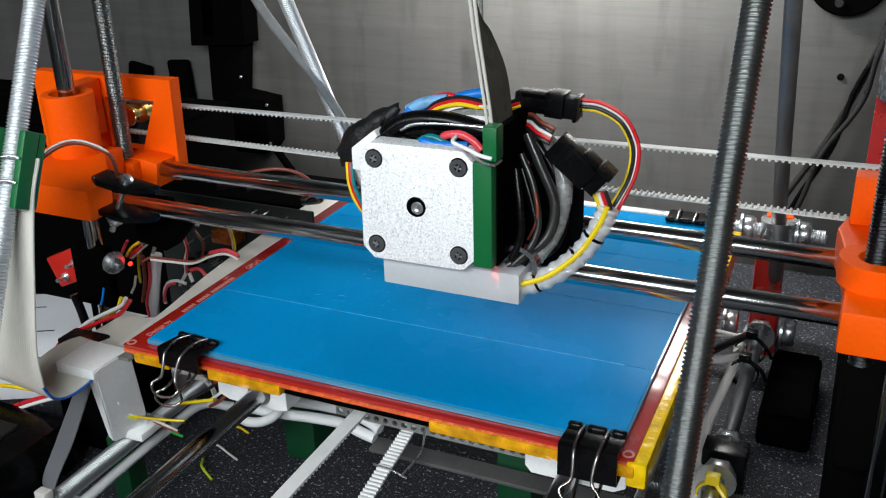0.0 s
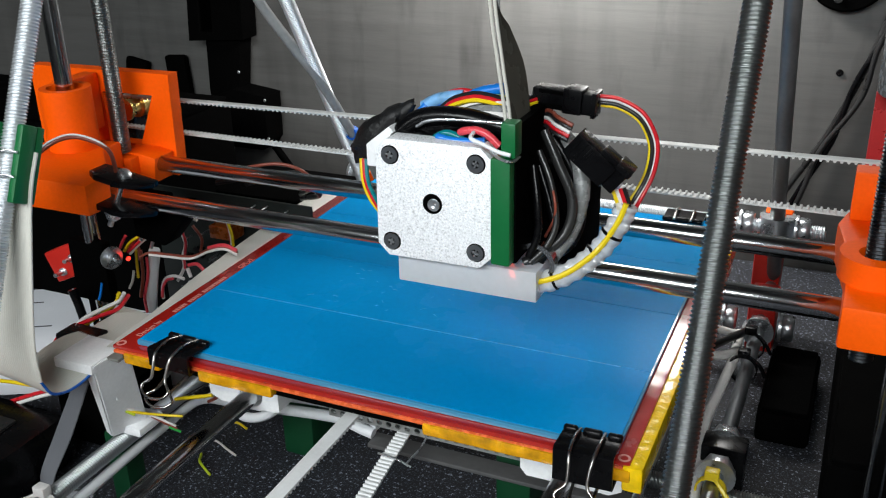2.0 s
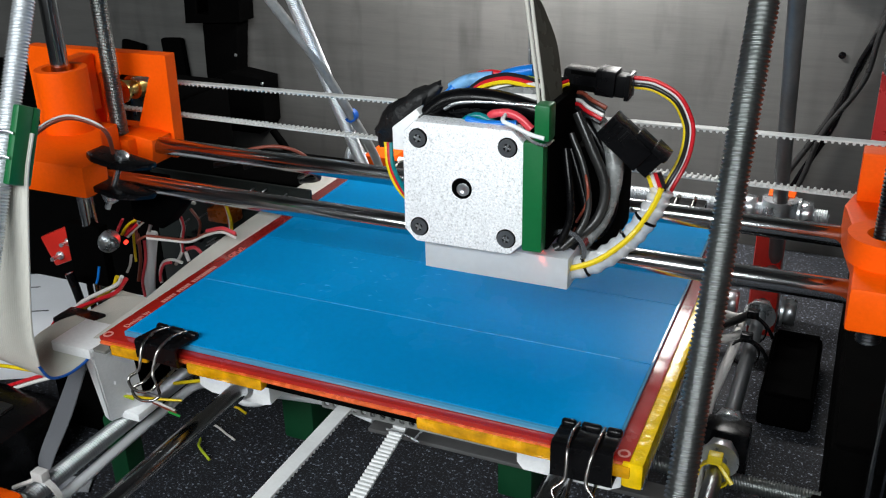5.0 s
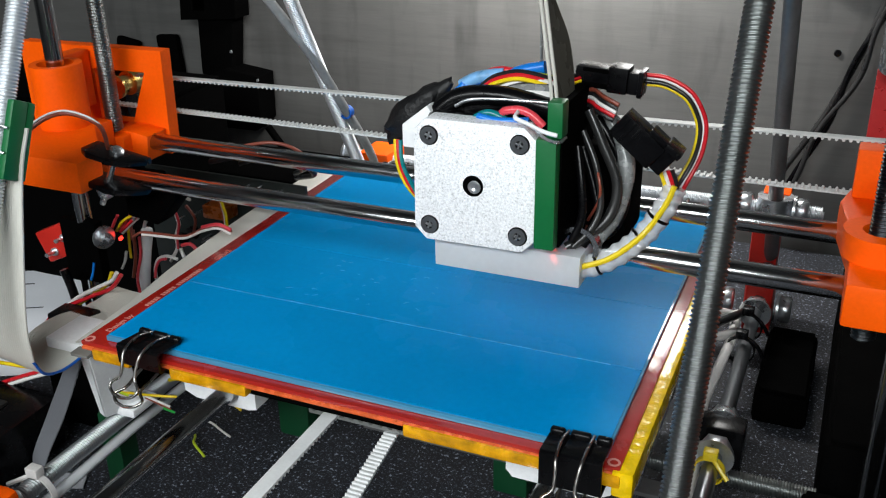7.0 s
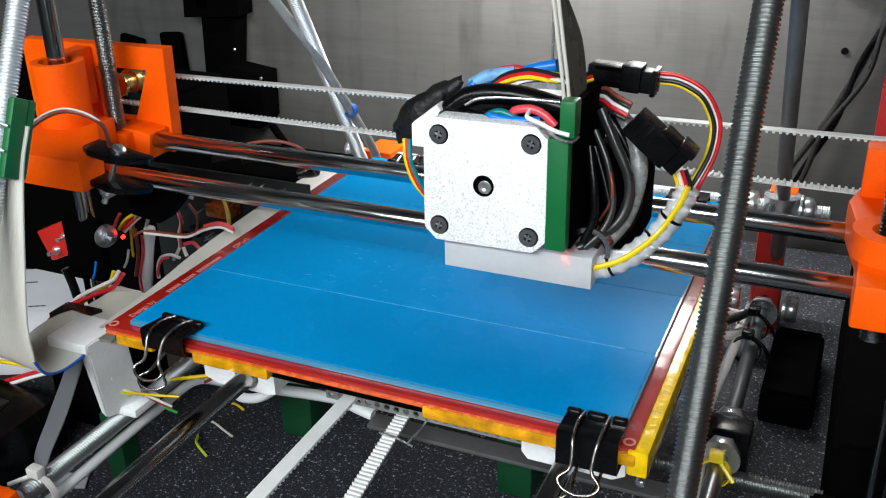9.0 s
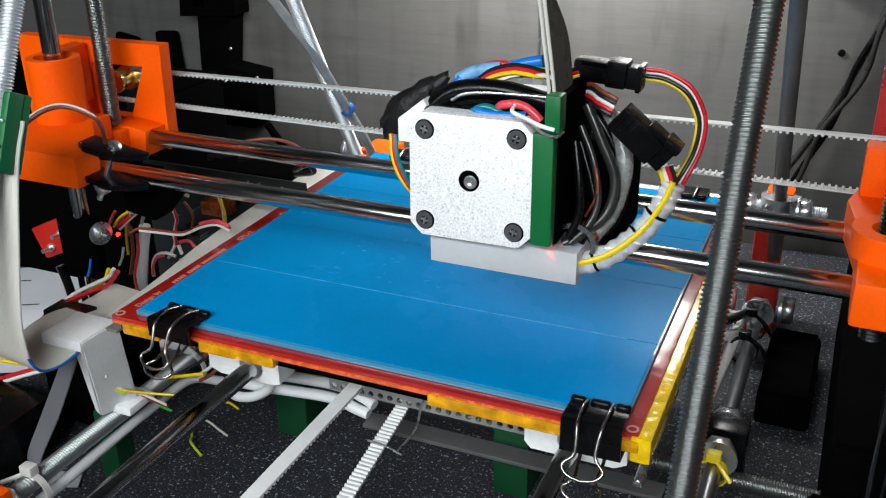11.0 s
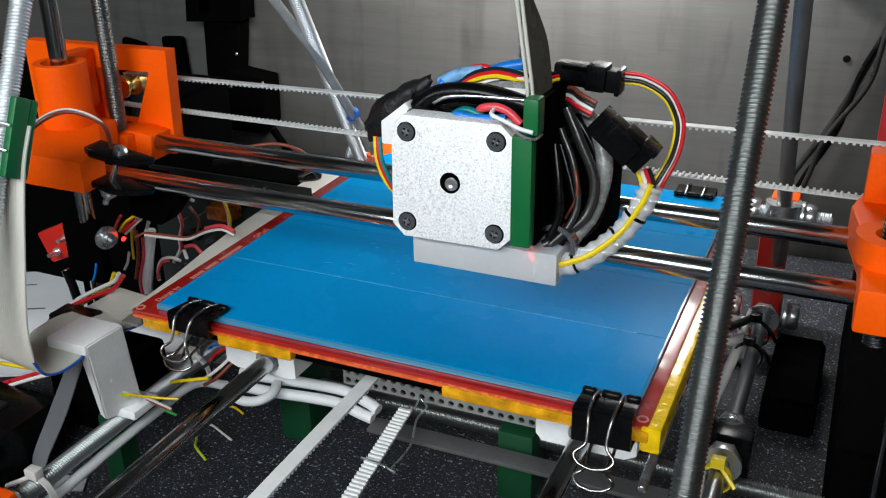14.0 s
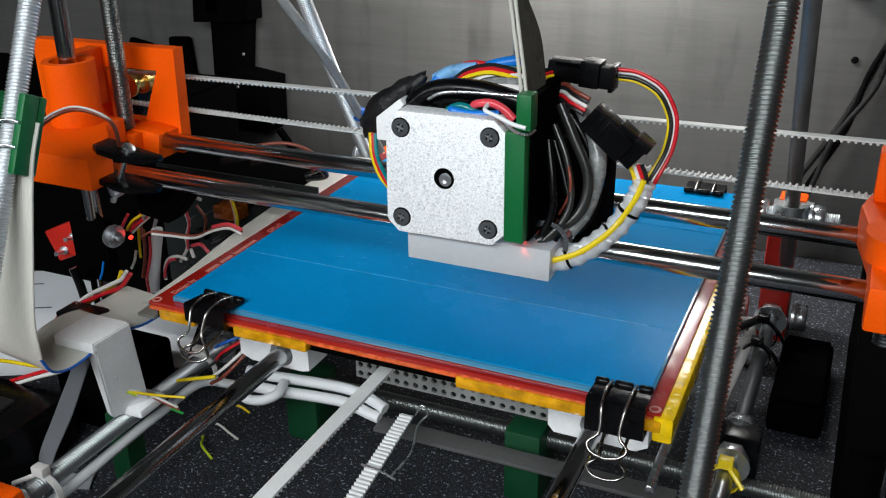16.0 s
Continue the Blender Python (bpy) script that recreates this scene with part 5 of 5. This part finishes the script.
traced("bracket_wires", "red, white and yellow wires bent over behind the white bracket", [
    (W_YEL, 0.0010, (-0.1620, 0.045, -0.0200), (-0.1527, 0.045, -0.0136), (-0.1488, 0.045, -0.0071)),
    (W_WHT, 0.0010, (-0.1838, 0.040, -0.0396), (-0.1792, 0.040, -0.0313), (-0.1688, 0.040, -0.0220), (-0.1535, 0.040, -0.0132), (-0.1446, 0.040, -0.0081), (-0.1408, 0.040, -0.0034)),
    (W_RED, 0.0010, (-0.1914, 0.038, -0.0464), (-0.1885, 0.038, -0.0371), (-0.1749, 0.038, -0.0271), (-0.1565, 0.038, -0.0175), (-0.1440, 0.038, -0.0111), (-0.1364, 0.038, -0.0029)),
    (W_YEL, 0.0010, (-0.1839, 0.042, -0.0406), (-0.1787, 0.042, -0.0334), (-0.1700, 0.042, -0.0262), (-0.1600, 0.043, -0.0195))])
traced("sheathed_leads", "black and brown leads between the terminal and the paper", [
    (BLACK, 0.0022, (-0.1842, 0.050, -0.0139), (-0.1817, 0.050, -0.0219), (-0.1801, 0.050, -0.0314), (-0.1802, 0.050, -0.0382)),
    (BLACK, 0.0016, (-0.2000, 0.040, -0.0600), (-0.1900, 0.042, -0.0500), (-0.1830, 0.046, -0.0440)),
    (W_BROWN, 0.0016, (-0.1700, 0.050, -0.0300), (-0.1720, 0.050, -0.0360), (-0.1760, 0.048, -0.0440)),
    (W_BRIGHT, 0.0007, (-0.1740, 0.060, -0.0130), (-0.1760, 0.060, -0.0190), (-0.1780, 0.060, -0.0230))])
traced("edge_wires", "red, white and yellow wires lying at the worktop's side", [
    (W_WHT, 0.0010, (-0.2450, 0.030, -0.0920), (-0.2324, 0.030, -0.0838), (-0.2046, 0.030, -0.0700), (-0.1850, 0.032, -0.0620)),
    (W_RED, 0.0010, (-0.2450, 0.031, -0.0900), (-0.2324, 0.031, -0.0815), (-0.2046, 0.031, -0.0680), (-0.1850, 0.033, -0.0600)),
    (W_YEL, 0.0010, (-0.2450, 0.033, -0.0700), (-0.2250, 0.033, -0.0660), (-0.2000, 0.034, -0.0640), (-0.1800, 0.036, -0.0600))])
cable("switch_lead", "brown and white lead arching from clip to clamp bolt", [
    ([(-0.1440, -0.004, 0.0640), (-0.1500, 0.012, 0.0690), (-0.1445, 0.020, 0.0748), (-0.1331, 0.022, 0.0775), (-0.1225, 0.026, 0.0725), (-0.1275, 0.034, 0.0600), (-0.1300, 0.036, 0.0555)], 0.0009, W_BROWN, "wire"),
    ([(-0.1440, -0.0045, 0.0652), (-0.1500, 0.0115, 0.0702), (-0.1445, 0.0195, 0.0760), (-0.1331, 0.0215, 0.0787), (-0.1225, 0.0255, 0.0737), (-0.1275, 0.0335, 0.0612), (-0.1300, 0.0355, 0.0567)], 0.00045, W_WHT, "wire")])
cable("under_bed_wires", "coloured wires bunched under the bed corner", [
    ([(-0.1040, 0.050, -0.0400), (-0.0960, 0.046, -0.0340), (-0.0880, 0.050, -0.0300), (-0.0800, 0.060, -0.0260)], 0.0008, W_BLU, "wire"),
    ([(-0.1060, 0.052, -0.0480), (-0.0980, 0.048, -0.0400), (-0.0880, 0.052, -0.0330), (-0.0800, 0.060, -0.0280)], 0.0008, W_RED, "wire"),
    ([(-0.1080, 0.046, -0.0560), (-0.0980, 0.044, -0.0480), (-0.0900, 0.050, -0.0400), (-0.0820, 0.060, -0.0300)], 0.0008, W_WHT, "wire"),
    ([(-0.1040, 0.044, -0.0560), (-0.0960, 0.043, -0.0500), (-0.0890, 0.049, -0.0420), (-0.0820, 0.058, -0.0320)], 0.0008, W_BROWN, "wire"),
    ([(-0.1200, 0.040, -0.0560), (-0.1080, 0.036, -0.0500), (-0.0960, 0.038, -0.0470)], 0.0009, W_YEL, "wire"),
    ([(-0.1200, 0.044, -0.0580), (-0.1100, 0.050, -0.0520), (-0.1000, 0.056, -0.0440), (-0.0900, 0.062, -0.0360)], 0.0008, W_BLK, "wire")], "wires")
cable("rear_cables", "black and grey cables lying behind the bed", [
    ([(-0.150, 0.128, 0.020), (-0.120, 0.135, 0.026), (-0.105, 0.138, 0.024), (-0.100, 0.150, 0.012), (-0.118, 0.160, 0.004)], 0.0015, W_BLK, "cable"),
    ([(-0.140, 0.140, 0.016), (-0.115, 0.146, 0.024), (-0.104, 0.155, 0.016), (-0.122, 0.165, 0.004)], 0.0013, W_GREY, "cable"),
    ([(-0.150, 0.132, 0.024), (-0.118, 0.138, 0.031), (-0.104, 0.146, 0.024), (-0.112, 0.156, 0.010)], 0.0009, W_BROWN, "cable")])


# ---- on the worktop ----
def build_paper():
    t = thing("paper_sheet", "white printed paper sheet lying on the worktop", "paper")
    m = pose(-0.300, 0.125, TABLE + 0.001, 0, 0, 28)
    part("sheet", box((-0.10, -0.07, 0), (0.10, 0.07, 0.0006), 0, m=m), PAPER, t)
    rnd = random.Random(8)
    for k in range(34):
        x, y = rnd.uniform(-0.09, 0.08), rnd.choice([-0.06 + 0.012 * j for j in range(11)])
        part("print_mark", box((x, y, 0.0006), (x + rnd.uniform(0.004, 0.014), y + 0.0014, 0.0007), 0, m=m), INK, t)
    return t


build_paper()
case = thing("black_device", "black rounded plastic device with a grey pad", "device")
part("shell", box((-0.262, -0.040, TABLE), (-0.182, 0.032, TABLE + 0.030), 0.008), BLACK, case)
part("pad", box((-0.230, -0.020, TABLE + 0.0300), (-0.199, 0.014, TABLE + 0.0318), 0.0008), W_GREY, case, "grey pad")
plug = thing("black_plug", "small black plug beside the bracket", "plug")
part("body", box((-0.1560, 0.010, -0.022), (-0.1360, 0.022, -0.0125), 0.001), BLACK, plug)
for name, lab, lo, hi in (("lift_motor", "black stepping motor under the end block", (0.160, 0.022, TABLE), (0.205, 0.066, -0.055)),
                          ("black_box", "black plastic box on the worktop", (0.132, 0.178, TABLE), (0.1585, 0.250, -0.085)),
                          # plain box added to keep this corner of the worktop black
                          ("filler_box", "large black box added to fill the dark corner of the worktop", (0.1660, 0.085, TABLE), (0.300, 0.290, -0.045))):
    o = thing(name, lab, "box")
    part("body", box(lo, hi, 0.003), MATT_BLACK, o)
    part("lid", box((lo[0] + 0.002, lo[1] + 0.002, hi[2]), (hi[0] - 0.002, hi[1] - 0.002, hi[2] + 0.002), 0.0008), MATT_BLACK, o)
crate = thing("black_case", "tall black case standing behind the drive end", "case")
part("body", box((-0.460, 0.176, TABLE), (-0.235, 0.262, 0.024), 0.004), MATT_BLACK, crate)
part("lid", box((-0.458, 0.178, 0.024), (-0.237, 0.260, 0.027), 0.001), MATT_BLACK, crate)
mtr = thing("lift_motor", "black stepping motor under the end block", "motor")
part("body", box((-0.205, 0.045, TABLE), (-0.163, 0.087, -0.066), 0.003), MATT_BLACK, mtr)
part("collar", rod((-0.181, 0.066, -0.066), (-0.181, 0.066, -0.045), 0.008), BLACK, mtr)

# ---- on the back wall ----


def build_hanger():
    t = thing("wall_holder", "black plastic holder hanging on the panel wall", "wall holder")
    y0, y1 = WALL - 0.022, WALL - 0.002
    part("yoke", ring_prism([(-0.3720, 0.0320), (-0.3175, 0.0360), (-0.3130, 0.1300), (-0.3640, 0.1300)], [(-0.3600, 0.0400), (-0.3470, 0.0405), (-0.3430, 0.1200), (-0.3555, 0.1200)], "y", y0, y1), MATT_BLACK, t)
    part("stem", prism([(-0.3580, 0.0330), (-0.3230, 0.0350), (-0.3290, -0.0100), (-0.3200, -0.0400), (-0.3580, -0.0400), (-0.3600, -0.0100)], "y", y0 + 0.004, y1, 0.001), MATT_BLACK, t)
    part("block", prism([(-0.3530, -0.0140), (-0.3300, -0.0050), (-0.2990, -0.0090), (-0.3000, -0.0480), (-0.3060, -0.0560), (-0.3490, -0.0560)], "y", y0 - 0.004, y1, 0.001), MATT_BLACK, t)
    part("strap", tube([(-0.296, y0, -0.052), (-0.282, y0, -0.070), (-0.268, y0, -0.088)], 0.0032, 8), MATT_BLACK, t)
    for x, z in ((-0.331, -0.018), (-0.299, -0.012), (-0.322, 0.010), (-0.299, -0.045)):
        part("stud", lathe([(0, 0.0014), (0.001, 0.001)], (x, y0 - 0.004, z), (x, 0, z), 12), ZINC, t)
    t.location = (0.006, 0, 0)
    return t


build_hanger()
for x, z, w, h, tilt in ((-0.4400, -0.001, 0.012, 0.010, 10), (-0.3945, -0.0060, 0.011, 0.021, -4)):
    o = thing("wall_hook", "dark rubber hook on the panel wall", "hook", "hooks on the wall")
    part("body", box((-w, -0.007, -h), (w, 0, h), 0.0055, m=pose(x, WALL - 0.002, z, 0, tilt, 0)), MATT_BLACK, o)
hole = thing("screw_hole", "small dark screw head in the wall", "screw")
part("head", lathe([(0, 0.0024), (0.0008, 0.0020)], (0.1425, WALL - 0.0003, 0.0375), (0.1425, 0, 0.0375), 18), BLACK, hole)
disc = thing("black_disc", "black round plastic disc on the wall", "disc")
part("rim", lathe([(0, 0.0255), (0.006, 0.0255), (0.008, 0.024)], (0.1400, WALL - 0.002, 0.1035), (0.1400, 0, 0.1035), 40), MATT_BLACK, disc)
part("hub", lathe([(0, 0.003), (0.002, 0.0025)], (0.136, WALL - 0.010, 0.0865), (0.136, 0, 0.0865), 16), W_GREY, disc)
cable("wall_cables", "dark twisted cables running down the panel wall", [
    ([(0.172, WALL - 0.006, 0.120), (0.1670, WALL - 0.006, 0.0770), (0.1560, WALL - 0.006, 0.0380), (0.1400, WALL - 0.006, -0.0040), (0.1200, WALL - 0.008, -0.0420), (0.105, WALL - 0.01, -0.075)], 0.0022, W_GREY, "cable"),
    ([(0.178, WALL - 0.010, 0.120), (0.1700, WALL - 0.010, 0.0750), (0.1530, WALL - 0.010, 0.0330), (0.1440, WALL - 0.010, -0.0060), (0.1280, WALL - 0.010, -0.0420), (0.115, WALL - 0.01, -0.075)], 0.0020, BLACK, "cable"),
    ([(0.182, WALL - 0.012, 0.110), (0.1640, WALL - 0.012, 0.0600), (0.1580, WALL - 0.012, 0.0250), (0.1380, WALL - 0.012, -0.0120), (0.1300, WALL - 0.012, -0.0420), (0.120, WALL - 0.012, -0.075)], 0.0018, W_GREY, "cable")])
hose = thing("clear_hose", "clear plastic hose tied to the leaning rod", "hose")
part("hose", tube([(-0.165, 0.170, 0.160), (-0.1480, 0.176, 0.1130), (-0.1330, 0.186, 0.0830), (-0.1250, 0.196, 0.0640), (-0.1190, 0.222, 0.0240), (-0.1165, 0.244, -0.0080), (-0.1180, 0.256, -0.0300)], 0.0028, 10), HOSE_CLEAR, hose)
part("tie", ring_prism(circle(-0.1190, 0.0240, 0.0040, 20), circle(-0.1190, 0.0240, 0.0029, 20), "y", 0.220, 0.224), W_BLU, hose, "blue tie")
redp = thing("red_holder", "translucent red plastic panel behind the end block", "holder")
part("sheet", box((0.1640, 0.200, 0.020), (0.220, 0.203, 0.0780), 0.0008), RED_CLEAR, redp)
part("foot", box((0.210, 0.200, -0.044), (0.218, 0.206, 0.020), 0.001), MATT_BLACK, redp)
part("top", rod((0.190, 0.201, 0.0780), (0.190, 0.201, 0.130), 0.026, 28), CLEAR, redp, "frosted clear cylinder")


# ---- what moves ----
def motions():
    x0 = TRAVEL[0][1]
    walk(carriage, [(t, pose(x, 0.0107, 0.0745)) for t, x, y in TRAVEL])
    walk(bed, [(t, pose(0, y, 0)) for t, x, y in TRAVEL])
    for clip in bed_clips:
        m = clip.matrix_world.copy()
        walk(clip, [(t, Matrix.Translation((0, y, 0)) @ m) for t, x, y in TRAVEL])
    for strap, dx, dy in ((belt_upper, 1, 0), (belt_lower, -1, 0), (bed_belt_top, 0, 1), (bed_belt_low, 0, -1), (belt_tie, 0, -1)):
        m = Matrix.Translation(strap.location)
        walk(strap, [(t, Matrix.Translation((dx * (x - x0), dy * y, 0)) @ m) for t, x, y in TRAVEL])


motions()
